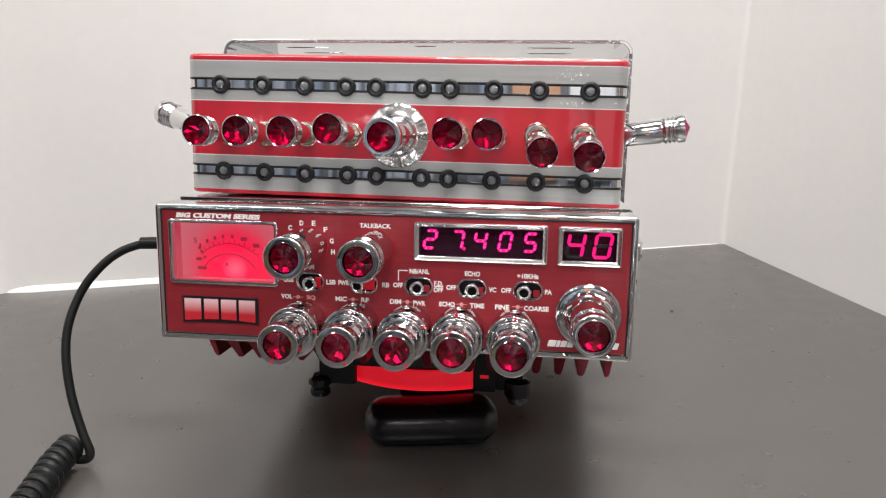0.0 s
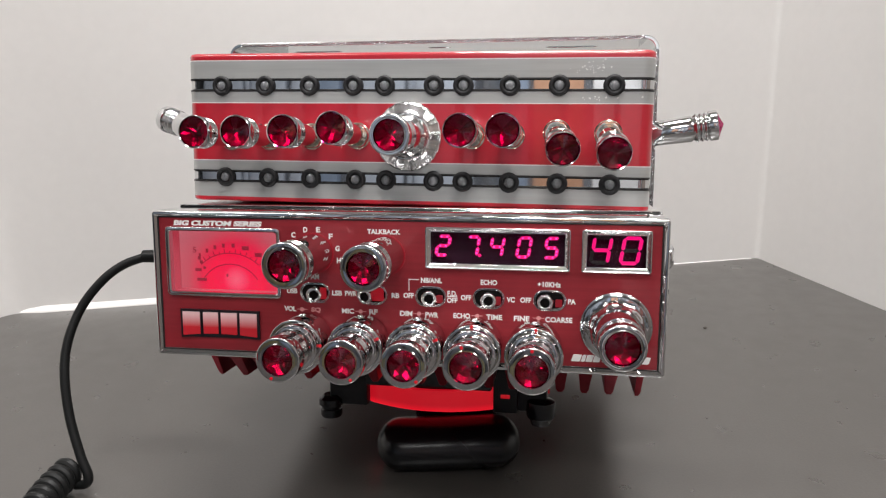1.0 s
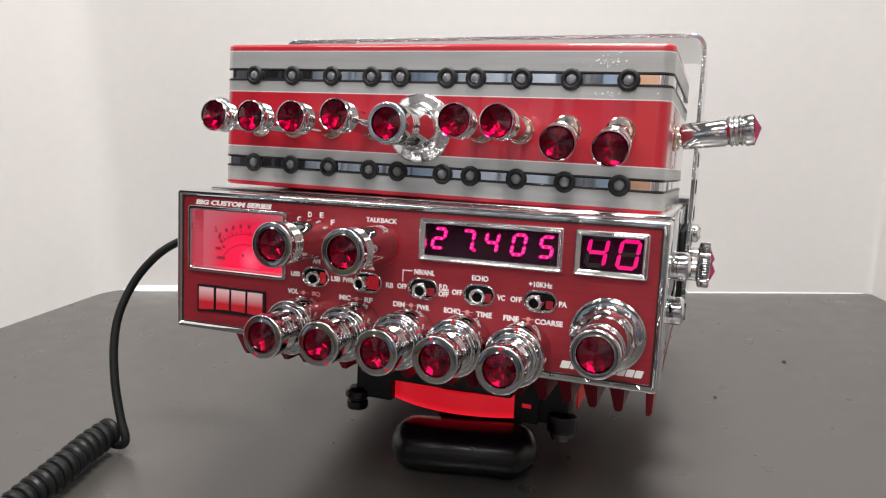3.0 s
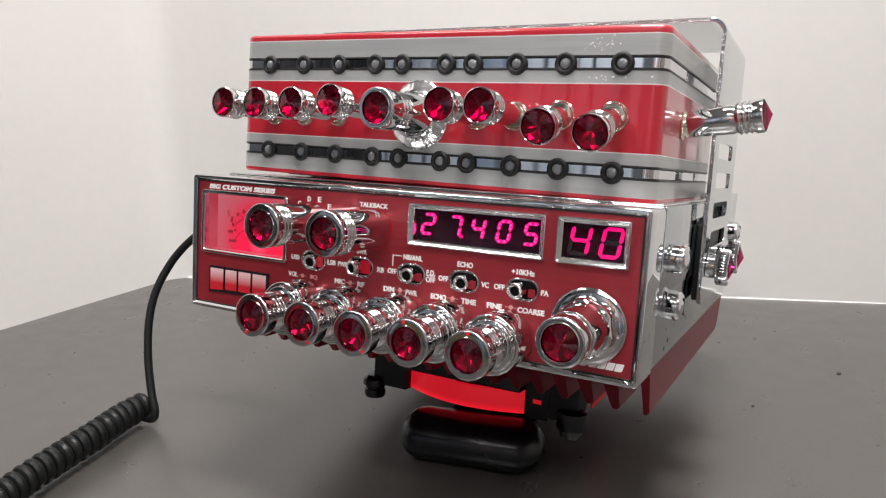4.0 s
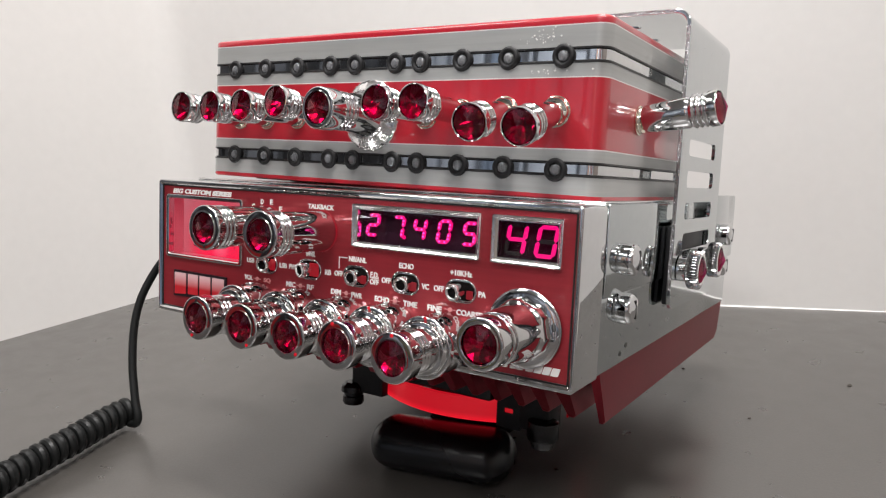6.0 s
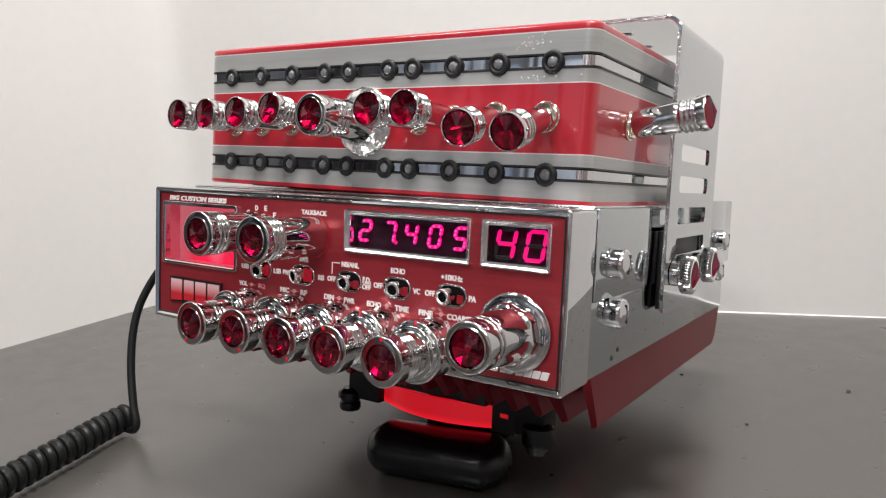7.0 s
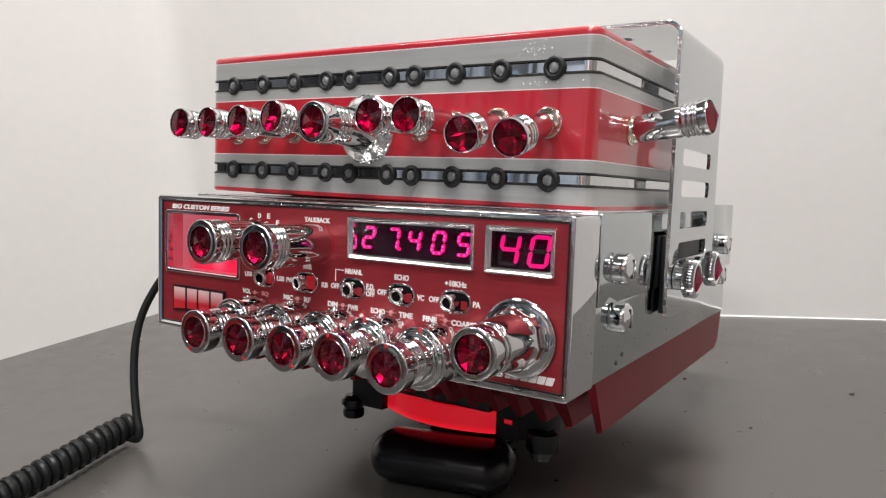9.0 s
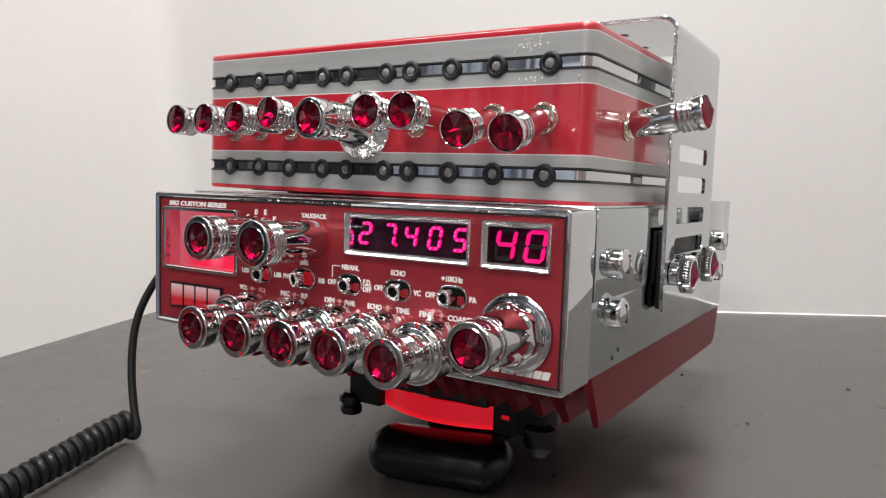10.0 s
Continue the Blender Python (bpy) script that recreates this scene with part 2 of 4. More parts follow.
def ring_xz(cx, cz, w, h, r, rim, y0, y1, lip=0.0003, inner_r=None):
    """Rounded rectangular ring with a rounded front edge."""
    def at(shrink, y):
        rr = max(r - shrink, 2e-4) if inner_r is None or shrink < rim * 0.6 else inner_r
        return [(cx + px, y, cz + pz) for px, pz in round_rect(w - 2 * shrink, h - 2 * shrink, rr)]
    bm = bmesh.new()
    loops = [at(0, y1), at(0, y0 + lip), at(0.076 * lip, y0 + 0.617 * lip), at(0.293 * lip, y0 + 0.293 * lip), at(0.617 * lip, y0 + 0.076 * lip), at(lip, y0), at(rim - lip, y0), at(rim, y0 + lip), at(rim, y1)]
    loft(bm, loops + [loops[0]], False, False)
    bmesh.ops.remove_doubles(bm, verts=bm.verts, dist=1e-7)
    return bm


def plate_with_holes(x0, x1, z0, z1, y0, y1, holes):
    """Flat plate that faces -y, with rectangular openings right through."""
    xs = sorted({x0, x1, *[h[0] for h in holes], *[h[1] for h in holes]})
    zs = sorted({z0, z1, *[h[2] for h in holes], *[h[3] for h in holes]})
    bm = bmesh.new()
    grid = {}

    def vert(i, j, y):
        if (i, j, y) not in grid:
            grid[i, j, y] = bm.verts.new((xs[i], y, zs[j]))
        return grid[i, j, y]

    def solid(i, j):
        if not (0 <= i < len(xs) - 1 and 0 <= j < len(zs) - 1):
            return False
        cx, cz = (xs[i] + xs[i + 1]) / 2, (zs[j] + zs[j + 1]) / 2
        return not any(h[0] < cx < h[1] and h[2] < cz < h[3] for h in holes)

    for i in range(len(xs) - 1):
        for j in range(len(zs) - 1):
            if not solid(i, j):
                continue
            for y in (y0, y1):
                bm.faces.new([vert(a, b, y) for a, b in ((i, j), (i + 1, j), (i + 1, j + 1), (i, j + 1))])
            for di, dj, e in ((-1, 0, ((i, j), (i, j + 1))), (1, 0, ((i + 1, j), (i + 1, j + 1))), (0, -1, ((i, j), (i + 1, j))), (0, 1, ((i, j + 1), (i + 1, j + 1)))):
                if not solid(i + di, j + dj):
                    (a, b), (c, d) = e
                    bm.faces.new([vert(a, b, y0), vert(c, d, y0), vert(c, d, y1), vert(a, b, y1)])
    return bm


def lathe(profile, n=48, flute=None):
    """Turned body about the z axis from (radius, height) rows; flute(angle, radius, height) may shape the radius."""
    loops = []
    for r, h in profile:
        loops.append([((flute(2 * math.pi * i / n, r, h) if flute else r) * math.cos(2 * math.pi * i / n), (flute(2 * math.pi * i / n, r, h) if flute else r) * math.sin(2 * math.pi * i / n), h) for i in range(n)])
    return loft(bmesh.new(), loops)


def aim(base, tip):
    """Pose whose z axis runs from base towards tip."""
    base, tip = Vector(base), Vector(tip)
    return Matrix.Translation(base) @ (tip - base).to_track_quat("Z", "Y").to_matrix().to_4x4()


OUT = pose(0, 0, 0, 90, 0, 0)  # z axis turned to -y


def outward(x, y, z):
    return Matrix.Translation((x, y, z)) @ OUT


def tube(points, radius, n=12, steps=6, closed_caps=True):
    """Round tube along a smooth curve through the points."""
    pts = [Vector(p) for p in points]
    path = []
    for i in range(len(pts) - 1):
        a, b, c, d = pts[max(i - 1, 0)], pts[i], pts[i + 1], pts[min(i + 2, len(pts) - 1)]
        for k in range(steps):
            t = k / steps
            path.append(0.5 * ((2 * b) + (c - a) * t + (2 * a - 5 * b + 4 * c - d) * t * t + (3 * b - a - 3 * c + d) * t ** 3))
    path.append(pts[-1])
    return sweep(path, radius, n)


def sweep(path, radius, n=12):
    loops, side = [], None
    for i, p in enumerate(path):
        ahead = (path[min(i + 1, len(path) - 1)] - path[max(i - 1, 0)]).normalized()
        if side is None:
            side = ahead.orthogonal().normalized()
        side = (side - ahead * side.dot(ahead)).normalized()
        other = ahead.cross(side)
        r = radius(i / (len(path) - 1)) if callable(radius) else radius
        loops.append([p + r * (math.cos(2 * math.pi * k / n) * side + math.sin(2 * math.pi * k / n) * other) for k in range(n)])
    return loft(bmesh.new(), loops)


def words(text, cx, cz, width, height, parent, material=None, slant=0.0, y=-0.0001, thick=0.00012, turn=0.0, heavy=0.0):
    """Lettering that lies on a face turned to -y, fitted to its width and height."""
    curve = bpy.data.curves.new("lettering", "FONT")
    curve.body, curve.size, curve.extrude, curve.offset, curve.resolution_u = text, 1.0, 0.0, heavy, 4
    tmp = bpy.data.objects.new("lettering", curve)
    scene.collection.objects.link(tmp)
    me = bpy.data.meshes.new_from_object(tmp.evaluated_get(bpy.context.evaluated_depsgraph_get()))
    bpy.data.objects.remove(tmp)
    xs, ys = [v.co.x for v in me.vertices], [v.co.y for v in me.vertices]
    sx, sy = width / (max(xs) - min(xs)), height / (max(ys) - min(ys))
    mx, my = (max(xs) + min(xs)) / 2, (max(ys) + min(ys)) / 2
    bm = bmesh.new()
    bm.from_mesh(me)
    c, s = math.cos(radians(turn)), math.sin(radians(turn))
    for v in bm.verts:
        px, pz = (v.co.x - mx) * sx, (v.co.y - my) * sy
        px += pz * slant
        v.co = (cx + px * c - pz * s, y - thick, cz + px * s + pz * c)
    ext = bmesh.ops.extrude_face_region(bm, geom=list(bm.faces))
    for g in ext["geom"]:
        if isinstance(g, bmesh.types.BMVert):
            g.co.y = y + 0.0002
    return part("lettering", bm, material or WHITE_INK, parent)


# ---- the place ----
def flat(p):
    """Plan point on the table below a point given in the radio's axes."""
    z = -0.0269 + 0.0104 * p[0] + 0.1451 * p[1]
    q = TILT @ Vector((p[0], p[1], z))
    return Vector((q.x, q.y, 0))


def build_place():
    corner_l, corner_r = flat((-0.3855, 0.2500)), flat((0.2460, 0.4395))
    left_way = (flat((-0.3985, 0.0)) - corner_l).normalized()
    right_way = (flat((0.3508, 0.2)) - corner_r).normalized()
    plan = [corner_l + left_way * 0.37]
    for c, r, a, b in ((corner_l, 0.022, left_way, (corner_r - corner_l).normalized()), (corner_r, 0.005, (corner_l - corner_r).normalized(), right_way)):
        for i in range(9):
            t = i / 8
            plan.append((c + a * r) * (1 - t) ** 2 + c * 2 * t * (1 - t) + (c + b * r) * t * t)
    plan.append(corner_r + right_way * 0.5)
    bm = bmesh.new()
    thick, high = 0.005, 0.62
    rows = []
    for i, p in enumerate(plan):
        d = (plan[min(i + 1, len(plan) - 1)] - plan[max(i - 1, 0)]).normalized()
        out = Vector((-d.y, d.x, 0))
        rows.append([bm.verts.new(q) for q in (p, p + Vector((0, 0, high)), p + out * thick + Vector((0, 0, high)), p + out * thick)])
    for a, b in zip(rows, rows[1:]):
        for k in range(4):
            bm.faces.new((a[k], b[k], b[(k + 1) % 4], a[(k + 1) % 4]))
    bm.faces.new(rows[0]), bm.faces.new(rows[-1])
    tagged(part("backdrop", bm, WALL), "white folded board standing round the back of the table", "backdrop", kind="structure")

    # rounded white strip where the back board meets the table
    along = (corner_r - corner_l).normalized()
    inward = Vector((along.y, -along.x, 0))
    bm = bmesh.new()
    loops = []
    for s, k in ((0.004, 0.15), (0.03, 0.75), (0.12, 0.7), (0.3, 0.25), ((corner_r - corner_l).length - 0.006, 0.06)):
        o = corner_l + along * s
        loops.append([o + inward * u * k + Vector((0, 0, v * k)) for u, v in ((0.0005, 0), (0.007, 0), (0.0066, 0.0012), (0.005, 0.0028), (0.0025, 0.0046), (0.0005, 0.006))])
    loft(bm, loops)
    tagged(part("baseboard", bm, WALL), "narrow white strip along the foot of the back board", "trim", kind="structure")

    top = box(-0.85, 0.85, -0.55, 0.85, -0.03, 0.0, bevel=0.002)
    table = thing("table", "dark grey laminate table top with a faint sheen", "table", m=Matrix())
    part("tabletop", top, TABLE, table)
    for x in (-0.78, 0.78):
        for y in (-0.48, 0.78):
            part("leg", box(x - 0.025, x + 0.025, y - 0.025, y + 0.025, -0.75, -0.0305, bevel=0.003), TABLE, table)
    # unseen plain room, added to close the place and fill the chrome's reflections
    for name, x0, x1, y0, y1, z0, z1, mat in (
        ("wall_west", -2.05, -2.0, -2.2, 2.2, -0.75, 1.75, ROOM_DARK), ("wall_east", 2.0, 2.05, -2.2, 2.2, -0.75, 1.75, ROOM_WARM),
        ("wall_south", -2.0, 2.0, -2.2, -2.15, -0.75, 1.75, ROOM_BLUE), ("wall_north", -2.0, 2.0, 2.15, 2.2, -0.75, 1.75, ROOM_WHITE),
        ("ceiling", -2.05, 2.05, -2.2, 2.2, 1.75, 1.8, ROOM_WHITE), ("floor", -2.05, 2.05, -2.2, 2.2, -0.8, -0.75, FLOOR_GREY)):
        tagged(part(name, box(x0, x1, y0, y1, z0, z1), mat), "plain " + name.split("_")[0] + " of the unseen room", name.split("_")[0], kind="structure")


build_place()


def build_reflection_panels():
    """Made-up coloured panels behind the viewer, standing in for the room the chrome mirrors."""
    rnd = random.Random(12)
    pick = {"drab": (PANEL_SLATE, PANEL_DARK, PANEL_OLIVE, PANEL_SLATE, PANEL_STONE), "dark": (PANEL_DARK, PANEL_SLATE, PANEL_DARK, PANEL_SLATE), "red": (PANEL_DARK, PANEL_RED, PANEL_DARK, PANEL_PINK), "blue": (PANEL_PALE, PANEL_BLUE, PANEL_PALE, PANEL_PALE),
            "mixed": (PANEL_BLUE, PANEL_PALE, PANEL_OLIVE, PANEL_SLATE), "warm": (PANEL_ORANGE, PANEL_WHITE, PANEL_ORANGE, PANEL_PINK), "white": (PANEL_WHITE, PANEL_PALE, PANEL_WHITE, PANEL_PINK)}
    # each row: height from, to, and where along the wall each kind of panel ends
    rows = ((-0.70, -0.17, (("red", -1.25), ("drab", 0.30), ("white", 2.0))),
            (-0.15, 0.05, (("red", -1.6), ("mixed", -0.6), ("drab", 0.2), ("white", 0.5), ("mixed", 2.0))),
            (0.30, 1.2, (("dark", -1.75), ("blue", -0.40), ("mixed", -0.05), ("warm", 0.35), ("white", 2.0))),
            (0.07, 0.28, (("dark", -1.75), ("drab", -0.75), ("mixed", -0.35), ("drab", 0.45), ("mixed", 2.0))))
    tagged(part("reflection_panel", box(-1.79, -1.64, -2.085, -2.06, -0.2, 0.03, bevel=0.004), PANEL_RED), "made-up red panel behind the viewer for the chrome to mirror", "panel", kind="structure")
    for low, high, kinds in rows:
        at = -1.95
        while at < 1.9:
            wide = min(rnd.uniform(0.02, 0.13), 1.97 - at)
            kind = next(k for k, end in kinds if at < end)
            ob = part("reflection_panel", box(at, at + wide, -2.148, -2.148 + rnd.uniform(0.02, 0.06), low, high - rnd.uniform(0.0, 0.3) * (high > 1), bevel=0.004), rnd.choice(pick[kind]))
            tagged(ob, "made-up coloured panel behind the viewer for the chrome to mirror", "panel", kind="structure")
            at += wide + rnd.uniform(0.005, 0.05)
        at = -2.1
        while at < -0.6:
            wide = rnd.uniform(0.06, 0.25)
            ob = part("reflection_panel", box(-1.998, -1.998 + rnd.uniform(0.02, 0.06), at, at + wide, low, high, bevel=0.004), rnd.choice(pick["dark" if low > 0 else "red"]))
            tagged(ob, "made-up coloured side panel for the chrome to mirror", "panel", kind="structure")
            at += wide + rnd.uniform(0.01, 0.1)


PANEL_PALE = shader("pale_blue_panel", (0.46, 0.52, 0.61), 0.6, grain=0.1, scale=25)
PANEL_BLUE = shader("blue_panel", (0.24, 0.31, 0.42), 0.6, grain=0.1, scale=25)
PANEL_RED = shader("red_panel", (0.4, 0.02, 0.025), 0.6, grain=0.1, scale=25)
PANEL_OLIVE = shader("olive_panel", (0.2, 0.18, 0.1), 0.6, grain=0.1, scale=25)
PANEL_DARK = shader("charcoal_panel", (0.035, 0.036, 0.04), 0.6, grain=0.1, scale=25)
PANEL_STONE = shader("stone_grey_panel", (0.3, 0.29, 0.27), 0.6, grain=0.1, scale=25)
PANEL_SLATE = shader("slate_panel", (0.14, 0.15, 0.17), 0.6, grain=0.1, scale=25)
PANEL_WHITE = shader("white_panel", (0.8, 0.82, 0.85), 0.6, grain=0.1, scale=25)
PANEL_ORANGE = shader("orange_wood_panel", (0.58, 0.33, 0.21), 0.6, grain=0.1, scale=25)
PANEL_PINK = shader("dull_pink_panel", (0.42, 0.2, 0.18), 0.6, grain=0.1, scale=25)
build_reflection_panels()


# ---- shared small meshes ----
def gem_mesh(r, high, n=14, seed=1, deep=0.42):
    """Cut stone: wedge facets that rise to a blunt point, over a foil-backed cone of small uneven facets."""
    rnd = random.Random(seed)
    bm = bmesh.new()

    def at(k, q, h):
        a = 2 * math.pi * k / n
        return bm.verts.new((r * q * math.cos(a), r * q * math.sin(a), h))
    rim, shoulder = [at(i, 1.0, 0) for i in range(n)], [at(i + rnd.uniform(-0.1, 0.1), 0.94, high * 0.22) for i in range(n)]
    tip = at(0, 0.0, high)
    low = [at(i + 0.5, 0.985, -0.00005) for i in range(n)]
    mid = [at(i + rnd.uniform(-0.3, 0.3), 0.70 + rnd.uniform(-0.06, 0.06), -r * deep * (0.36 + rnd.uniform(-0.16, 0.16))) for i in range(n)]
    inner = [at(i + 0.5 + rnd.uniform(-0.3, 0.3), 0.38 + rnd.uniform(-0.06, 0.06), -r * deep * (0.70 + rnd.uniform(-0.16, 0.16))) for i in range(n)]
    foot = at(0, 0.0, -r * deep)
    for i in range(n):
        j = (i + 1) % n
        bm.faces.new((rim[i], rim[j], shoulder[j], shoulder[i]))
        bm.faces.new((shoulder[i], shoulder[j], tip))
        for f in ((low[i], mid[i], mid[j]), (low[i], mid[j], low[j]), (mid[i], inner[i], mid[j]), (mid[j], inner[i], inner[j]), (inner[i], foot, inner[j])):
            bm.faces.new(f).material_index = 1
    me = mesh_of(bm, "gem", GEM, angle=1)
    me.materials.append(FOIL)
    return me


GEM_SMALL, GEM_LARGE, GEM_TOGGLE = gem_mesh(0.0056, 0.0015, seed=2), gem_mesh(0.0058, 0.0017, seed=3), gem_mesh(0.0057, 0.0017, seed=4)
GEM_SCREW, GEM_LEVER = gem_mesh(0.0054, 0.0028, deep=0.2), gem_mesh(0.0056, 0.0030, seed=6)


def ribs(r, h0, h1, count, depth):
    """Rounded ribs turned into a barrel between two heights."""
    rows = []
    for i in range(count * 14 + 1):
        t = i / (count * 14)
        rows.append((r - depth * (0.5 + 0.5 * math.cos(2 * math.pi * count * t)), h0 + (h1 - h0) * t))
    return rows


def toggle_cover_mesh(slim=0.0, start=-0.0031):
    """Chrome switch cover: a straight stalk, three turned ribs and a thin rim round its stone."""
    rows = [(0.0030, start - 0.0003), (0.0040 - slim, start), (0.0042 - slim, start + 0.0004), (0.0043 - slim, 0.006), (0.0047 - slim, 0.0160), (0.0051, 0.0172)]
    rows += ribs(0.0061, 0.0176, 0.0232, 3, 0.0006) + [(0.0062, 0.0236), (0.0063, 0.0240), (0.0063, 0.0264), (0.0062, 0.0268), (0.0060, 0.0269), (0.0058, 0.0267), (0.0058, 0.0236)]
    return mesh_of(lathe(rows, 40), "cover", CHROME)


TOGGLE = toggle_cover_mesh()
LEVER = toggle_cover_mesh(-0.0009, 0.0004)
# black plug, its colour stands for shade inside the hole
SCREW_HOLE = mesh_of(lathe([(0.0010, -0.0006), (0.0010, 0.00005), (0.0008, 0.0001), (0.0006, -0.0005)], 14), "set_screw", BLACK_LINE)
NUT = mesh_of(lathe([(0.0053, 0), (0.0054, 0.0003), (0.0054, 0.0006), (0.0050, 0.0008), (0.0050, 0.0013), (0.0046, 0.0020), (0.0034, 0.0021), (0.0034, 0.0045)], 6 * 6, flute=lambda a, r, h: r if r > 0.0052 or r < 0.0045 else r * (0.94 + 0.06 * abs(math.cos(3 * a)))), "nut", BRASS)


# ---- the radio ----
def seven_segments(lit, w, h, bar, lean):
    """Lit bars of one numeral, round its centre, in the face's x and z."""
    bm = bmesh.new()
    hw, hh, g = w / 2, h / 2, bar * 0.08
    spans = {"a": ((-hw, hh), (hw, hh)), "g": ((-hw, 0), (hw, 0)), "d": ((-hw, -hh), (hw, -hh)), "f": ((-hw, 0), (-hw, hh)), "b": ((hw, 0), (hw, hh)), "e": ((-hw, -hh), (-hw, 0)), "c": ((hw, -hh), (hw, 0))}
    for key in lit:
        (xa, za), (xb, zb) = spans[key]
        d = Vector((xb - xa, zb - za)).normalized()
        s = Vector((-d.y, d.x)) * bar / 2
        a, b = Vector((xa, za)) + d * g, Vector((xb, zb)) - d * g
        pts = [a, a + d * bar / 2 + s, b - d * bar / 2 + s, b, b - d * bar / 2 - s, a + d * bar / 2 - s]
        loft(bm, [[(p.x + p.y * lean, y, p.y) for p in pts] for y in (-0.0003, 0.0003)])
    return bm


def segment_cores(lit, w, h, r, lean):
    """Bright spots where the lamps sit behind the lit bars."""
    bm = bmesh.new()
    hw, hh = w / 2, h / 2
    spots = {"a": ((-0.5, hh), (0.5, hh)), "g": ((-0.5, 0), (0.5, 0)), "d": ((-0.5, -hh), (0.5, -hh)), "f": ((-1, hh * 0.35), (-1, hh * 0.7)), "b": ((1, hh * 0.35), (1, hh * 0.7)), "e": ((-1, -hh * 0.35), (-1, -hh * 0.7)), "c": ((1, -hh * 0.35), (1, -hh * 0.7))}
    for key in lit:
        for u, z in spots[key]:
            x = u * hw + z * lean
            loft(bm, [[(x + r * math.cos(k * math.pi / 5), y, z + r * math.sin(k * math.pi / 5)) for k in range(10)] for y in (-0.0001, 0.0001)])
    return bm


NUMERAL = {"0": "abcdef", "2": "abged", "4": "fgbc", "5": "afgcd", "7": "abc"}


def corner(r, h, q, top=True, n=5):
    """Rounded shoulder of a turned body: outer radius r, end height h, fillet q."""
    arc = [radians(90 * i / n) for i in range(n + 1)]
    if top:
        return [(r - q + q * math.cos(a), h - q + q * math.sin(a)) for a in arc]
    return [(r - q + q * math.sin(a), h + q - q * math.cos(a)) for a in arc]


SOCKET = [(0.0053, 0.0346), (0.0051, 0.0346), (0.0050, 0.0343), (0.0050, 0.0308)]


def knob(parent, x, z, kind, turn=0.0):
    """A chrome control knob with a red stone; kinds: plain, stepped, large."""
    if kind == "plain":
        rows = [(0.0066, 0), (0.0066, 0.0120), (0.0067, 0.0242)] + ribs(0.0071, 0.0244, 0.0300, 3, 0.0005) + [(0.0067, 0.0303)]
        rows += corner(0.0072, 0.0309, 0.0003, False) + corner(0.0072, 0.0343, 0.0006) + [(0.0054, 0.0343)] + SOCKET
        tip, dot = 0.0335, None
    elif kind == "stepped":
        rows = [(0.0091, 0), (0.0092, 0.0124), (0.0091, 0.0127)] + corner(0.0095, 0.0128, 0.0002, False) + corner(0.0095, 0.0154, 0.0007)
        rows += [(0.0084, 0.0154), (0.0083, 0.0156)] + corner(0.0080, 0.0168, 0.0004) + [(0.0069, 0.0168), (0.0066, 0.0170), (0.0065, 0.0208)]
        rows += ribs(0.0068, 0.0212, 0.0270, 3, 0.0004) + [(0.0066, 0.0274), (0.0068, 0.0280)] + corner(0.0073, 0.0284, 0.0003, False) + corner(0.0073, 0.0343, 0.0006) + [(0.0054, 0.0343)] + SOCKET
        tip, dot = 0.0335, True
    else:
        rows = [(0.0128, 0)] + corner(0.0131, 0.0004, 0.0003, False) + corner(0.0131, 0.0012, 0.0005) + [(0.0124, 0.0014), (0.0112, 0.0017), (0.0103, 0.0019), (0.0102, 0.0022), (0.0101, 0.0066), (0.0098, 0.0072), (0.0090, 0.0078), (0.0088, 0.0120)]
        rows += [(0.0083, 0.0200)] + corner(0.0082, 0.0226, 0.0003) + [(0.0076, 0.0227), (0.0076, 0.0231)] + corner(0.0079, 0.0232, 0.0003, False) + corner(0.0079, 0.0246, 0.0003) + [(0.0075, 0.0247), (0.0075, 0.0252)]
        rows += corner(0.0080, 0.0256, 0.0004, False) + corner(0.0080, 0.0322, 0.0009) + [(0.0063, 0.0321), (0.0061, 0.0324), (0.0059, 0.0323), (0.0058, 0.0312), (0.0058, 0.0284)]
        tip, dot = 0.0314, None
    wide, long = {"plain": (1.15, 0.915), "stepped": (1.12, 0.915), "large": (1.0, 0.93)}[kind]
    rows, tip = [(r * wide, h * long) for r, h in rows], tip * long
    hexagon = (lambda a, r, h: r * 0.94 / max(0.94, math.cos((a + 0.35) % (math.pi / 3) - math.pi / 6)) if 0.002 < h < 0.0068 else r) if kind == "large" else None
    body = part("knob", lathe(rows, 72, flute=hexagon), CHROME_KNOB, parent, m=outward(x, -0.0005, z), angle=32)
    part("gem", GEM_LARGE if kind == "large" else GEM_SMALL, GEM, body, "red cut-glass stone", m=pose(0, 0, tip, 0, 0, turn))
    if kind != "large":
        if kind == "stepped":
            hole = pose(0, 0.0103, 0.0053, -90, 0, 0)
            part("set_screw", lathe([(0.0020, -0.0006), (0.0020, 0.0000), (0.0018, 0.0003), (0.0015, 0.0003), (0.0013, 0.0), (0.0012, -0.0004)], 20), CHROME, body, "chrome-rimmed set screw", m=hole)
            # black plug for the shade within the chrome-rimmed bore
            part("screw_bore", lathe([(0.0011, -0.0004), (0.0011, -0.00005)], 6), BLACK_LINE, body, m=hole)
        else:
            # black plug for the shade of the barrel's hole
            part("set_screw", lathe([(0.0013, -0.0006), (0.0013, 0.00005), (0.0009, 0.00008), (0.0007, -0.0005)], 16), BLACK_LINE, body, "black plug painting the shade of a set-screw hole", m=pose(0.0076 * 0.3, 0.0076 * 0.953, 0.0174, -90, 0, -17.5))
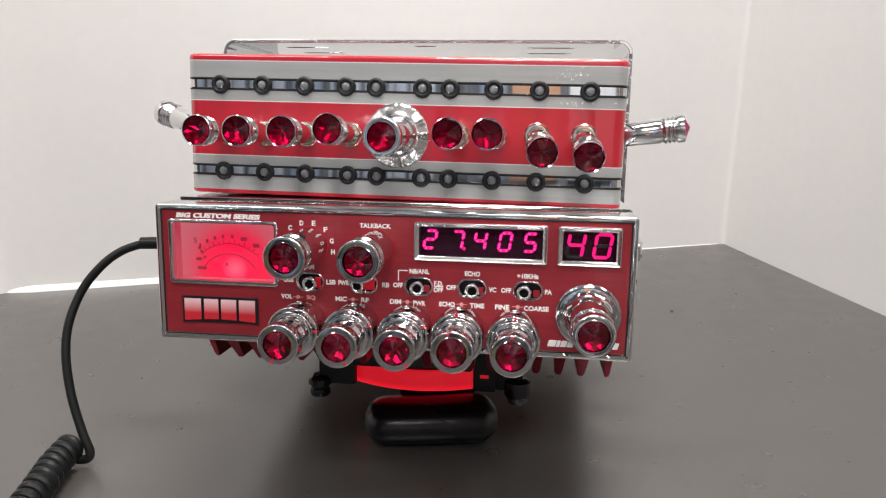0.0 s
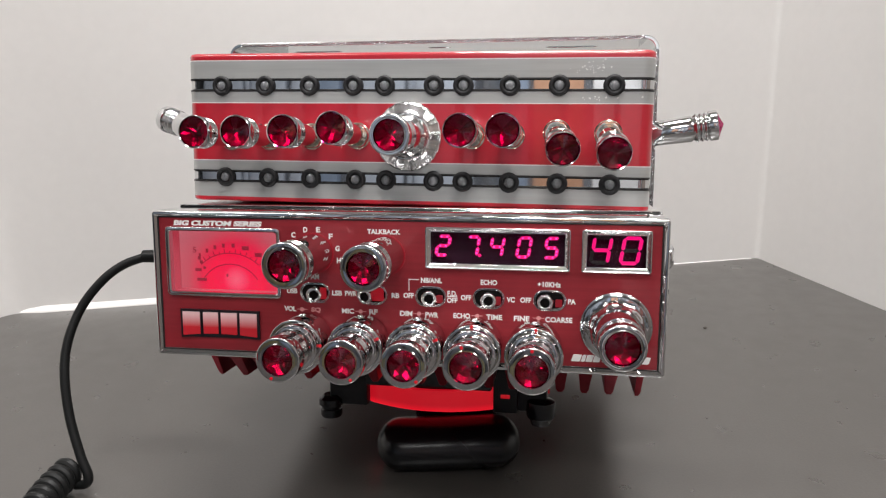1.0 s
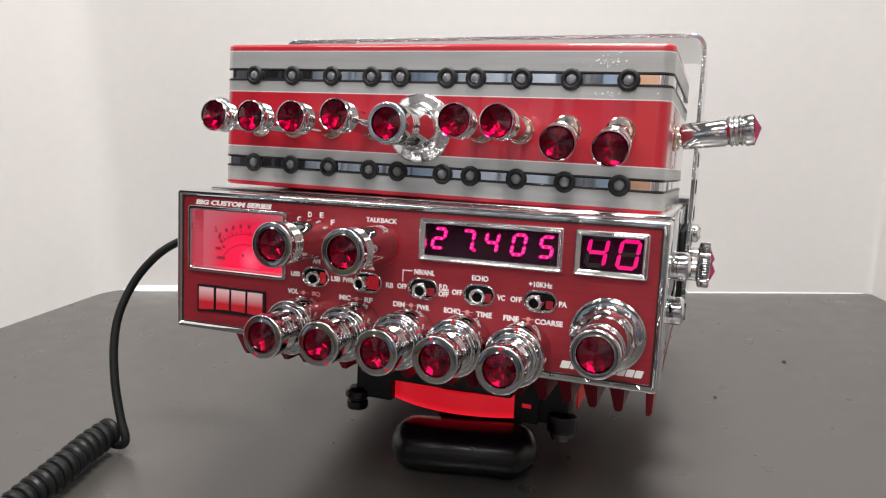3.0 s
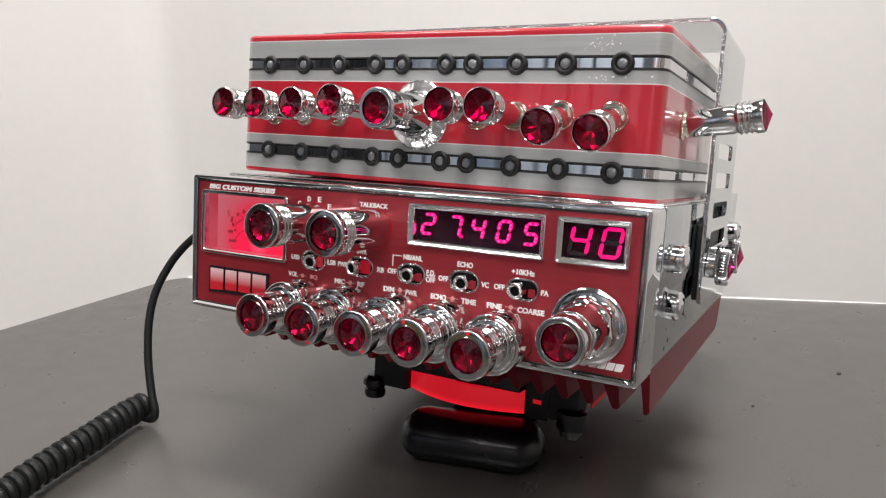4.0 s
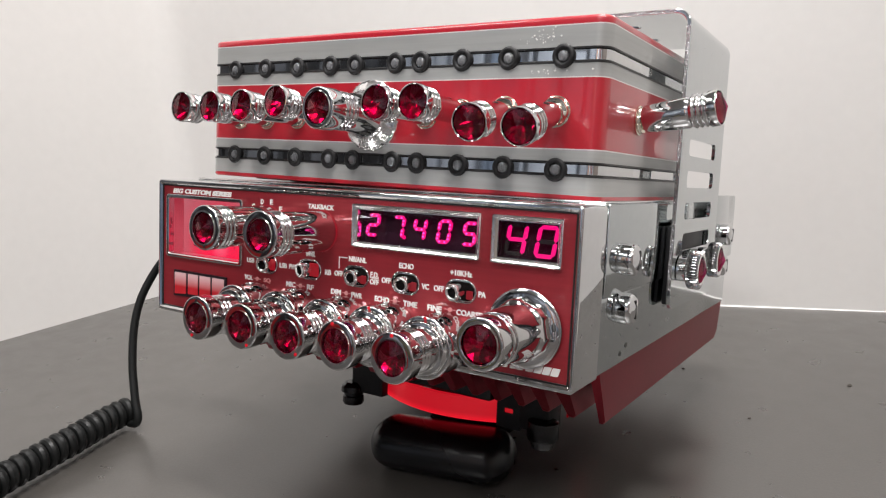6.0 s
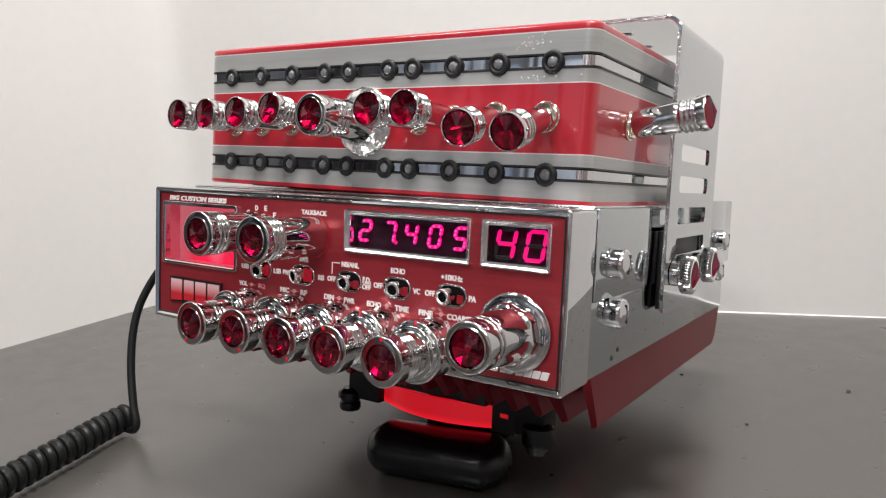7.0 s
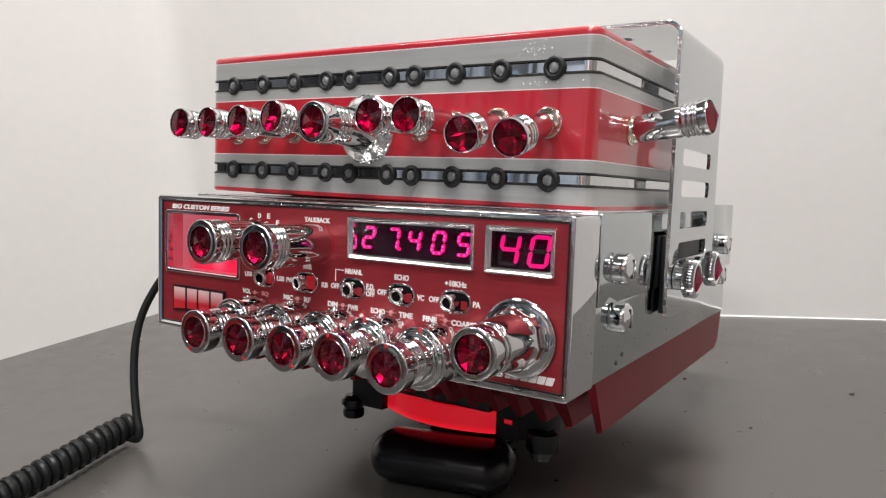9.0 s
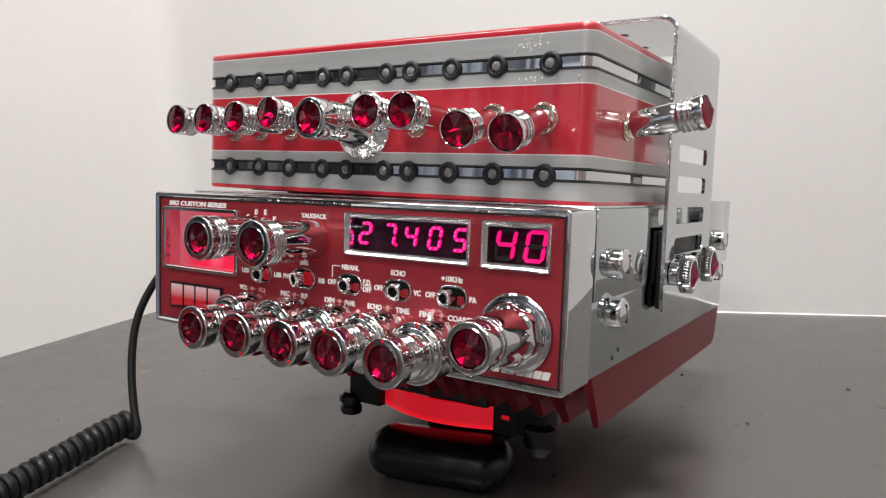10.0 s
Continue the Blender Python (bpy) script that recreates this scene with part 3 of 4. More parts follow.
    if dot:
        for r, h, a in ((0.0071, 0.0315, turn), (0.0100, 0.01415, turn * 0.4 + 4)):
            spot = lathe([(0.0006, -0.0002), (0.0006, 0.0001), (0.0003, 0.0002)], 12)
            part("pointer_dot", spot, RED_DOT, body, "small red pointer dot", m=pose(r * math.sin(radians(a)), r * math.cos(radians(a)), h))
    return body


def slide_switch(parent, x, z, lever, glow):
    """Small hollow lever in an oval slot; glow: how much red glow its flat plates show."""
    slot = part("switch_slot", ring_xz(x, z, 0.0122, 0.0080, 0.00398, 0.00045, -0.0006, 0.0004, lip=0.0002), CHROME, parent, "oval chrome switch slot")
    part("inner_lip", ring_xz(x, z, 0.0112, 0.0070, 0.0034, 0.0004, -0.0003, 0.0004, lip=0.00015), CHROME, slot)
    # flat plate on the face, the slot's inner shade put into colour
    part("recess_shade", slab_xz(x, z, 0.0108, 0.0066, 0.0032, -0.00008, 0.0003), BLACK_MATT, slot)
    # plates with their own red glow stand in for red light in the slot
    lit = RED_SLOT if glow > 0.5 else RED_LEAK
    w, h = 0.0018 + 0.0030 * glow, 0.0022 + 0.0030 * glow
    part("red_glow_plate", slab_xz(x + 0.0046 - w / 2, z - 0.0025 + h / 2, w, h, 0.0004, -0.00025, -0.0001), lit, slot, "flat red plate standing in for the red glow in the slot")
    if glow > 0.5:
        part("lit_speck", slab_xz(x + 0.0012 + 0.001 * glow, z + 0.0012 * glow - 0.0010, 0.0016, 0.0010, 0.0004, -0.0003, -0.0001), lit, slot)
    at = aim((x + lever * 0.5, 0.0002, z), (x + lever, -0.0040, z - 0.0004))
    rows = [(0.0026, 0), (0.0028, 0.0010), (0.0029, 0.0030)] + corner(0.0030, 0.0042, 0.0005) + [(0.0021, 0.0042), (0.0018, 0.0039), (0.0017, 0.0026)]
    bat = part("bat", lathe(rows, 28), CHROME_SATIN, slot, "hollow-ended chrome lever", m=at)
    # black disc paints the shade at the bottom of the hollow
    part("bore", lathe([(0.0017, 0), (0.0017, 0.0002)], 16), BLACK_MATT, slot, "black disc painting the shade in the lever's hollow end", m=at @ pose(0, 0, 0.0027))
    return bat


def frame_xz(cx, cz, w, h, y0, y1):
    """Bevelled rectangular frame: a narrow outer flat, then a slope down to its opening."""
    def at(shrink, y):
        return [(cx + px, y, cz + pz) for px, pz in round_rect(w - 2 * shrink, h - 2 * shrink, max(0.0009 - shrink, 0.0002), 3)]
    bm = bmesh.new()
    loops = [at(0, y1), at(0, y0 + 0.0006), at(0.0002, y0 + 0.0001), at(0.0005, y0), at(0.0008, y0 + 0.0001), at(0.0019, y0 + 0.0013), at(0.0021, y0 + 0.0013), at(0.0021, y1)]
    loft(bm, loops + [loops[0]], False, False)
    bmesh.ops.remove_doubles(bm, verts=bm.verts, dist=1e-7)
    return bm


def build_radio():
    radio = thing("cb_radio", "chrome-cased two-way radio with a brushed red face and lit display", "radio")
    part("case", box(-0.0995, 0.0995, 0.0195, 0.2300, 0.0576, 0.1159, bevel=0.0006), CHROME_SOFT, radio, "mirror-bright chrome case")
    part("lid", box(-0.0993, 0.0993, 0.0196, 0.2297, 0.1158, 0.1165, bevel=0.0004), CHROME_TOP, radio, "speckled chrome top of the case")
    part("rear_cap", box(-0.1014, 0.1014, 0.1720, 0.2330, 0.0842, 0.1186, bevel=0.0005), CHROME_SOFT, radio, "chrome cap over the rear of the case")
    part("bezel", ring_xz(0, 0.0861, 0.2006, 0.0588, 0.0016, 0.0021, -0.0012, 0.0193, lip=0.0008, inner_r=0.0006), CHROME, radio, "chrome front bezel")
    # black ring puts the shade of the bezel gap into colour
    part("gap_shade_ring", ring_xz(0, 0.0861, 0.1962, 0.0544, 0.0008, 0.0005, -0.0004, 0.002, lip=0.0001), BLACK_LINE, radio, "thin black ring painting the shade of the gap round the face")
    holes = [(-0.0932, -0.0480, 0.0826, 0.1080), (0.0128, 0.0634, 0.0972, 0.1092), (0.0710, 0.0922, 0.0972, 0.1092)]
    part("face_plate", plate_with_holes(-0.0976, 0.0976, 0.0594, 0.1128, 0.0, 0.0016, holes), FACE_RED, radio, "brushed dark red face plate")
    # seam strips of the case sides
    for s in (-1, 1):
        part("cover_flange", box(*sorted((s * 0.0990, s * 0.1004)), 0.0215, 0.1718, 0.0842, 0.1157, bevel=0.0005), CHROME_SOFT, radio, "upper cover of the chrome case")
        for y, z in ((0.0355, 0.0968), (0.0385, 0.0792), (0.1960, 0.0980), (0.1985, 0.0815)):
            head = lathe([(0.0050, 0), (0.0054, 0.0006), (0.0055, 0.0012), (0.0055, 0.0046)] + corner(0.0055, 0.0064, 0.0018, n=7) + [(0.0020, 0.0068), (0.0005, 0.0069)], 40)
            screw = part("dome_screw", head, CHROME, radio, "domed chrome screw", m=aim((s * (0.1014 if y > 0.17 else 0.1003) if z > 0.0842 else s * 0.0994, y, z), (s * 0.2, y, z)))
            # inlaid black bar, shade of the slot put into its colour
            part("slot", box(-0.0034, 0.0034, -0.00025, 0.00025, 0.0058, 0.00698), BLACK_LINE, screw, "black bar painting the shade of the screwdriver slot", m=pose(0, 0, 0, 0, 0, 78 if z > 0.09 else 100))
        for y, z in ((0.0448, 0.0613), (0.0512, 0.0634)):
            # solid black disc drawn for the shade of a hole
            part("vent_hole", lathe([(0.0010, 0), (0.0010, 0.0005)], 12), BLACK_LINE, radio, "black disc painting the shade of a small drilled hole", m=aim((s * 0.0992, y, z), (s * 0.2, y, z)))
    # heat sink
    sink = part("heat_sink", box(-0.0925, 0.0925, 0.0262, 0.2360, 0.0500, 0.0574, bevel=0.0008), SINK_RED, radio, "dark red anodised heat sink")
    for i in range(19):
        outer = {0: -1, 18: 1}.get(i, 0)
        x = -0.0930 + i * 0.0104 + outer * 0.0008
        top = 0.0573 if outer else 0.0503
        lo = sorted((-0.0004 * outer, 0.0020 * outer)) if outer else (-0.0018, 0.0018)
        prof = [(x - 0.0031, top), (x + lo[0], 0.0355), (x + lo[0] * 0.6, 0.0345), (x + lo[1] * 0.6, 0.0345), (x + lo[1], 0.0355), (x + 0.0031, top)]
        if outer:
            prof[-1 if outer < 0 else 0] = (x - outer * 0.0006, top)
        # front ends lean back towards the foot of the fin
        slant = 0.0130
        bm = bmesh.new()
        loft(bm, [[(px, y + (slant if y < 0.1 and pz < 0.045 else 0), pz + (lift if pz < 0.045 else 0)) for px, pz in prof] for y, lift in ((0.0284, 0.0009), (0.0290, 0.0003), (0.2280, 0.0003), (0.2340, 0.0038))])
        part("fin", bm, SINK_RED, sink)

    # meter
    meter = part("meter", ring_xz(-0.0706, 0.0953, 0.0480, 0.0278, 0.0016, 0.0016, -0.0014, 0.0016, lip=0.0004, inner_r=0.0010), CHROME, radio, "lit meter in a chrome frame")
    part("dial", box(-0.0940, -0.0472, 0.0070, 0.0078, 0.0818, 0.1088), DIAL, meter, "meter card glowing pink from behind")
    for w in ((-0.0940, -0.0930, 0.0017, 0.0068, 0.0818, 0.1088), (-0.0482, -0.0472, 0.0017, 0.0068, 0.0818, 0.1088), (-0.0929, -0.0483, 0.0017, 0.0068, 0.1078, 0.1088), (-0.0929, -0.0483, 0.0017, 0.0068, 0.0818, 0.0828)):
        part("well", box(*w), FACE_PINK, meter, "pinkish wall of the meter well")
    part("cover_glass", box(-0.0934, -0.0478, -0.0004, 0.0002, 0.0824, 0.1082), GLASS, meter, "clear meter window").visible_shadow = False
    # ink carries an added red glow, so its marks read dark red
    ink = shader("meter_ink", (0.06, 0.008, 0.012), 0.6, emit=(0.7, 0.03, 0.08), power=0.36)
    cx, cz = -0.0712, 0.0793
    bm = bmesh.new()
    for r0, r1, half in ((0.0184, 0.0187, 43), (0.0139, 0.0142, 58)):
        arc = [(math.sin(radians(a)), math.cos(radians(a))) for a in range(-half, half + 1, 3)]
        for (s0, c0), (s1, c1) in zip(arc, arc[1:]):
            bm.faces.new([bm.verts.new((cx + r * s, 0.0068, cz + r * c)) for r, s, c in ((r0, s0, c0), (r1, s0, c0), (r1, s1, c1), (r0, s1, c1))])
    for i, a in enumerate(range(-42, 43, 7)):
        s, c = math.sin(radians(a)), math.cos(radians(a))
        r1, wd = 0.0203 if i % 2 else 0.0196, 0.00017
        bm.faces.new([bm.verts.new((cx + r * s + q * c, 0.0068, cz + r * c - q * s)) for r, q in ((0.0187, -wd), (r1, -wd), (r1, wd), (0.0187, wd))])
    part("scale", bm, ink, meter, "printed meter scale")
    bm = bmesh.new()
    for a, w in ((-37, 0.0004), (-27, 0.0005), (-17, 0.0005), (-7, 0.0005), (4, 0.0006), (18, 0.0014), (34, 0.0014)):
        x, z = cx + 0.0218 * math.sin(radians(a)), cz + 0.0218 * math.cos(radians(a))
        add_box(bm, x - w, x + w, 0.0066, 0.0069, z - 0.0008, z + 0.0008)
    for x, z, w, h in ((-0.0846, 0.0956, 0.0006, 0.0007), (-0.0838, 0.0940, 0.0006, 0.0006), (-0.0852, 0.0907, 0.0013, 0.0006), (-0.0838, 0.0867, 0.0020, 0.0006), (-0.0824, 0.0916, 0.0005, 0.0005), (-0.0726, 0.0887, 0.0003, 0.0006), (-0.0683, 0.0827, 0.0062, 0.00012), (-0.0680, 0.0812, 0.0042, 0.00012)):
        add_box(bm, x - w, x + w, 0.0066, 0.0069, z - h, z + h)
    part("scale_marks", bm, ink, meter, "unreadable printed scale figures")
    words("S", -0.0866, 0.0989, 0.0015, 0.0024, meter, ink, y=0.0069)

    # number displays
    for name, x0, x1, text in (("frequency_display", 0.0110, 0.0652, "27405"), ("channel_display", 0.0690, 0.0942, "40")):
        mx, w = (x0 + x1) / 2, x1 - x0
        disp = part(name, frame_xz(mx, 0.1032, w, 0.0160, -0.0018, 0.0016), CHROME_SATIN, radio, "chrome-framed display with glowing magenta numerals")
        part("backing", box(x0, x1, 0.0047, 0.0054, 0.0955, 0.1110), SMOKE_GLASS, disp, "black display backing")
        for a, b in ((x0, x0 + 0.0018), (x1 - 0.0018, x1)):
            part("side_wall", box(a, b, 0.0017, 0.0046, 0.0955, 0.1110), SMOKE_GLASS, disp)
        part("cover_glass", box(x0 + 0.0015, x1 - 0.0015, -0.0003, 0.0001, 0.0970, 0.1094), GLASS, disp, "clear display window").visible_shadow = False
        if text == "40":
            for ch, x in (("4", 0.0763), ("0", 0.0870)):
                part("unlit_bars", seven_segments("".join(k for k in "abcdefg" if k not in NUMERAL[ch]), 0.0060, 0.0093, 0.0013, 0.16), UNLIT, disp, "dark unlit numeral bars", m=pose(x, 0.0024, 0.1032))
                part("numeral", seven_segments(NUMERAL[ch], 0.0060, 0.0093, 0.0013, 0.16), LED, disp, "glowing magenta numeral", m=pose(x, 0.0023, 0.1032))
        else:
            for ch, x in zip(text, (0.0172, 0.0284, 0.0378, 0.0480, 0.0582)):
                part("numeral", seven_segments(NUMERAL[ch], 0.0044, 0.0073, 0.00128, 0.17), LED, disp, "glowing magenta numeral", m=pose(x, 0.0035, 0.1034))
                part("segment_cores", segment_cores(NUMERAL[ch], 0.0043, 0.0071, 0.00042, 0.17), LED_DOT, disp, "brighter cores of the lit bars", m=pose(x, 0.0031, 0.1034))
            part("decimal_point", lathe([(0.00065, -0.0003), (0.00065, 0.0003)], 14), LED, disp, m=outward(0.0312, 0.0035, 0.1000))

    # badge with four block letters' shapes, and the shop's mark, as plain shapes
    def badge_bar(x0, x1, grow, y0, y1):
        """Upright bar whose foot follows the badge's shallow arch."""
        foot = [0.0650 + 0.0011 * (1 - ((x + 0.0724) / 0.0170) ** 2) for x in (x0, x1)]
        out = [(x0 - grow, foot[0] - grow), (x1 + grow, foot[1] - grow), (x1 + grow, 0.0748 + grow), (x0 - grow, 0.0748 + grow)]
        return loft(bmesh.new(), [[(px, y, pz) for px, pz in out] for y in (y0, y1)])
    spans = [(-0.0888, -0.0814), (-0.0800, -0.0736), (-0.0724, -0.0656), (-0.0644, -0.0572)]
    badge = part("badge", badge_bar(-0.0888, -0.0572, 0.0007, -0.0006, 0.0002), BADGE_DARK, radio, "dark-edged badge with white-to-red blocks")
    for x0, x1 in spans:
        part("block_edge", badge_bar(x0, x1, 0.0010, -0.0008, 0.0002), BADGE_DARK, badge)
        part("block", badge_bar(x0, x1, 0.0, -0.0011, -0.0007), BADGE, badge)
    bar_at = 0.0668
    for word in ((0.0032, 0.0014, 0.0024, 0.0024), (0.0022, 0.0022), (0.0026, 0.0026, 0.0026, 0.0026)):
        for w in word:
            bm = slab_xz(bar_at + w / 2, 0.0627, w, 0.0026, 0.0003, -0.0003, 0.0002)
            for v in bm.verts:
                v.co.x += 0.3 * (v.co.z - 0.0627)
            part("maker_mark", bm, WHITE_INK, radio, "pale plain bar in place of a mark")
            bar_at += w + 0.0003
        bar_at += 0.0006

    # printed words
    words("BIG CUSTOM SERIES", -0.0727, 0.1107, 0.0368, 0.0021, radio, slant=0.25, heavy=0.05)
    for ch, x, z in (("C", -0.0413, 0.1068), ("D", -0.0364, 0.1089), ("E", -0.0312, 0.1090), ("F", -0.0262, 0.1065), ("G", -0.0236, 0.1018), ("H", -0.0231, 0.0972)):
        words(ch, x, z, 0.0016, 0.0021, radio, heavy=0.03)
    words("TALKBACK", -0.0052, 0.1087, 0.0130, 0.0019, radio, heavy=0.03)
    sz = 0.0020
    for text, x, z, w in (
        ("AM", -0.0330, 0.0905, 0.0034), ("USB", -0.0424, 0.0846, 0.0042), ("LSB", -0.0241, 0.0843, 0.0040), ("PWR", -0.0186, 0.0843, 0.0046), ("SWR", -0.0098, 0.0903, 0.0046), ("RB", -0.0008, 0.0841, 0.0030),
        ("OFF", 0.0044, 0.0843, 0.0040), ("NB/ANL", 0.0133, 0.0904, 0.0082), ("F.D.", 0.0213, 0.0856, 0.0037), ("OFF", 0.0213, 0.0830, 0.0040),
        ("OFF", 0.0266, 0.0842, 0.0040), ("ECHO", 0.0352, 0.0903, 0.0062), ("VC", 0.0435, 0.0840, 0.0030), ("OFF", 0.0491, 0.0840, 0.0041), ("+10KHz", 0.0577, 0.0902, 0.0086), ("PA", 0.0661, 0.0840, 0.0028),
        ("VOL", -0.0434, 0.0774, 0.0048), ("SQ", -0.0328, 0.0772, 0.0038), ("MIC", -0.0198, 0.0773, 0.0048), ("RF", -0.0096, 0.0773, 0.0033),
        ("DIM", 0.0034, 0.0772, 0.0048), ("PWR", 0.0134, 0.0770, 0.0050), ("ECHO", 0.0250, 0.0771, 0.0064), ("TIME", 0.0374, 0.0770, 0.0060), ("FINE", 0.0477, 0.0769, 0.0058), ("COARSE", 0.0615, 0.0769, 0.0100)):
        words(text, x, z, w, sz, radio, PINK_INK if text == "SQ" else None, heavy=0.03)
    bm = bmesh.new()
    for x0, x1, z0, z1 in ((0.0044, 0.0047, 0.0862, 0.0906), (0.0044, 0.0084, 0.0904, 0.0907), (0.0194, 0.0232, 0.08425, 0.08455)):
        add_box(bm, x0, x1, -0.0002, 0.0002, z0, z1)
    part("printed_line", bm, WHITE_INK, radio, "thin white printed lines")
    for x in (-0.0385, -0.0147, 0.0084, 0.0309, 0.0540):
        bm = bmesh.new()
        add_box(bm, x - 0.0022, x + 0.0022, -0.0002, 0.0002, 0.0772, 0.0774)
        loft(bm, [[(x + 0.0008 * math.cos(k * math.pi / 8), y, 0.0773 + 0.0008 * math.sin(k * math.pi / 8)) for k in range(16)] for y in (-0.0003, 0.0002)])
        part("printed_dial_sign", bm, PINK_INK, radio, "small pink printed dial sign")

    # switches and knobs
    for x, lever, glow in ((-0.0330, 0.0006, 0.8), (-0.0100, -0.0024, 1.0), (0.0130, -0.0002, 0.3), (0.0352, 0.0002, 0.35), (0.0580, -0.0018, 0.25)):
        slide_switch(radio, x, 0.0842, lever, glow)
    for x, z in ((-0.0331, 0.0998), (-0.0048, 0.0996)):
        knob(radio, x, z, "plain", 20)
        part("glow_ring", lathe([(0.0077, 0), (0.0080, 0), (0.0080, 0.0003), (0.0077, 0.0003)], 40), RED_HALO, radio, "red light leaking round a knob", m=outward(x, -0.0001, z))
    for x, z, a in ((-0.0364, 0.0659, 200), (-0.0134, 0.0662, 150), (0.0089, 0.0662, 140), (0.0306, 0.0666, -12), (0.0528, 0.0663, 0)):
        knob(radio, x, z, "stepped", a)
        part("glow_ring", lathe([(0.0096, 0), (0.0099, 0), (0.0099, 0.0002), (0.0096, 0.0003)], 40), RED_LEAK, radio, "red light leaking round a knob", m=outward(x, -0.0001, z))
    knob(radio, 0.0823, 0.0752, "large", 30)
    return radio


# own glow stands in for card light on the well walls
FACE_PINK = shader("pink_lit_plastic", (0.5, 0.16, 0.2), 0.4, emit=(0.9, 0.06, 0.13), power=0.2)
build_radio()


# ---- the amplifier on top ----
AMP = TILT @ pose(0, 0.0236, 0.1480, 0, 0.65, -0.9) @ pose(0, -0.0236, -0.1480)


def footprint(shrink, z, x0=-0.0967, x1=0.0958, y0=0.0236, y1=0.1350, r=0.0050):
    return [((x0 + x1) / 2 + px, (y0 + y1) / 2 + py, z) for px, py in round_rect(x1 - x0 - 2 * shrink, y1 - y0 - 2 * shrink, r - shrink, 6)]


def build_amplifier():
    amp = thing("amplifier", "red and grey striped metal amplifier box with jewelled chrome switches", "amplifier", m=AMP)
    edge = 0.0004  # thin bright line where two colours meet
    bands = [("red_cap", 0.1757, 0.1785, RED_PAINT, 0), ("pale_line", 0.1757 - edge, 0.1757, PALE_LINE, 0), ("grey_band", 0.1682, 0.1757 - edge, GREY_BAND, 0)]
    for mid, half in ((0.16555, 0.00265), (0.12765, 0.00255)):
        bands += [("pinstripe", mid + half - 0.0006, mid + half, BLACK_LINE, -0.0002), ("chrome_strip", mid - half + 0.0006, mid + half - 0.0006, CHROME, 0.0002), ("pinstripe", mid - half, mid - half + 0.0006, BLACK_LINE, -0.0002)]
    bands += [("grey_band", 0.1585, 0.1629, GREY_BAND, 0), ("pale_line", 0.1585 - edge, 0.1585, PALE_LINE, 0), ("red_band", 0.1345, 0.1585 - edge, RED_PAINT, 0), ("pale_line", 0.1345 - edge, 0.1345, PALE_LINE, 0), ("grey_band", 0.1302, 0.1345 - edge, GREY_BAND, 0),
              ("grey_band", 0.1189, 0.1251, GREY_BAND, 0), ("red_foot_band", 0.1171, 0.1189, RED_PAINT, 0)]
    for name, z0, z1, mat, proud in bands:
        if name == "red_cap":
            loops = [footprint(0, z0), footprint(0, z1 - 0.0012), footprint(0.0003, z1 - 0.0005), footprint(0.0011, z1)]
        elif name == "red_foot_band":
            loops = [footprint(0.0008, z0), footprint(0, z0 + 0.0006), footprint(0, z1)]
        elif name == "chrome_strip":
            loops = [footprint(proud + 0.0003, z0), footprint(proud, z0 + 0.0004), footprint(proud, z1 - 0.0004), footprint(proud + 0.0003, z1)]
        else:
            loops = [footprint(proud, z0), footprint(proud, z1)]
        part(name, loft(bmesh.new(), loops), mat, amp)
    for x0, x1 in ((-0.0760, -0.0300), (0.0520, 0.0860)):
        part("foot_pad", box(x0, x1, 0.0330, 0.0900, 0.1164, 0.1170, bevel=0.0002), BLACK_RUBBER, amp, "flat black rubber pad")
    # marker lights
    grommet = mesh_of(lathe([(0.0039, 0), (0.0041, 0.0005), (0.0041, 0.0009), (0.0038, 0.0014), (0.0033, 0.0017), (0.0028, 0.0017), (0.0023, 0.0013), (0.0021, 0.0004)], 32), "grommet", BLACK_RUBBER, angle=60)
    lens = mesh_of(lathe([(0.0020, 0), (0.0020, 0.0007), (0.0018, 0.0010), (0.0012, 0.0013), (0.0006, 0.0014), (0.0001, 0.0014)], 24), "lens", LENS_CLEAR)
    for z, xs in ((0.1652, (-0.0806, -0.0613, -0.0421, -0.0234, -0.0102, 0.0100, 0.0219, 0.0404, 0.0595, 0.0803)), (0.1272, (-0.0800, -0.0608, -0.0420, -0.0226, -0.0096, 0.0102, 0.0222, 0.0409, 0.0598, 0.0801))):
        for x in xs:
            g = part("grommet", grommet, BLACK_RUBBER, amp, "black rubber marker-light grommet", m=outward(x, 0.0239, z))
            part("lens", lens, LENS_CLEAR, g, "clear unlit marker lens", m=pose(0, 0, 0.0003))
    # switches
    for bx, bz, tx, ty, tz in ((-0.0767, 0.1440, -0.0767, -0.0080, 0.1455), (-0.0597, 0.1442, -0.0602, -0.0071, 0.1457), (-0.0411, 0.1446, -0.0413, -0.0074, 0.1460), (-0.0216, 0.1450, -0.0225, -0.0073, 0.1474),
                               (0.0256, 0.1456, 0.0253, -0.0070, 0.1469), (0.0413, 0.1459, 0.0407, -0.0064, 0.1471), (0.0592, 0.1468, 0.0620, -0.0048, 0.1408), (0.0788, 0.1468, 0.0798, -0.0046, 0.1396)):
        b, t = Vector((bx, 0.0236, bz)), Vector((tx, ty, tz))
        way = (t - b).normalized()
        sw = part("toggle_switch", TOGGLE, CHROME, amp, "bullet-shaped chrome switch cover", m=aim(t - way * 0.0260, t))
        part("gem", GEM_TOGGLE, GEM, sw, "red cut-glass stone", m=pose(0, 0, 0.0263, 0, 0, 300 * bx / 0.08))
        part("set_screw", SCREW_HOLE, BLACK_LINE, sw, "black plug painting the shade of a set-screw hole", m=pose(0.0007, 0.0043, 0.0066, -90, 0, -9))
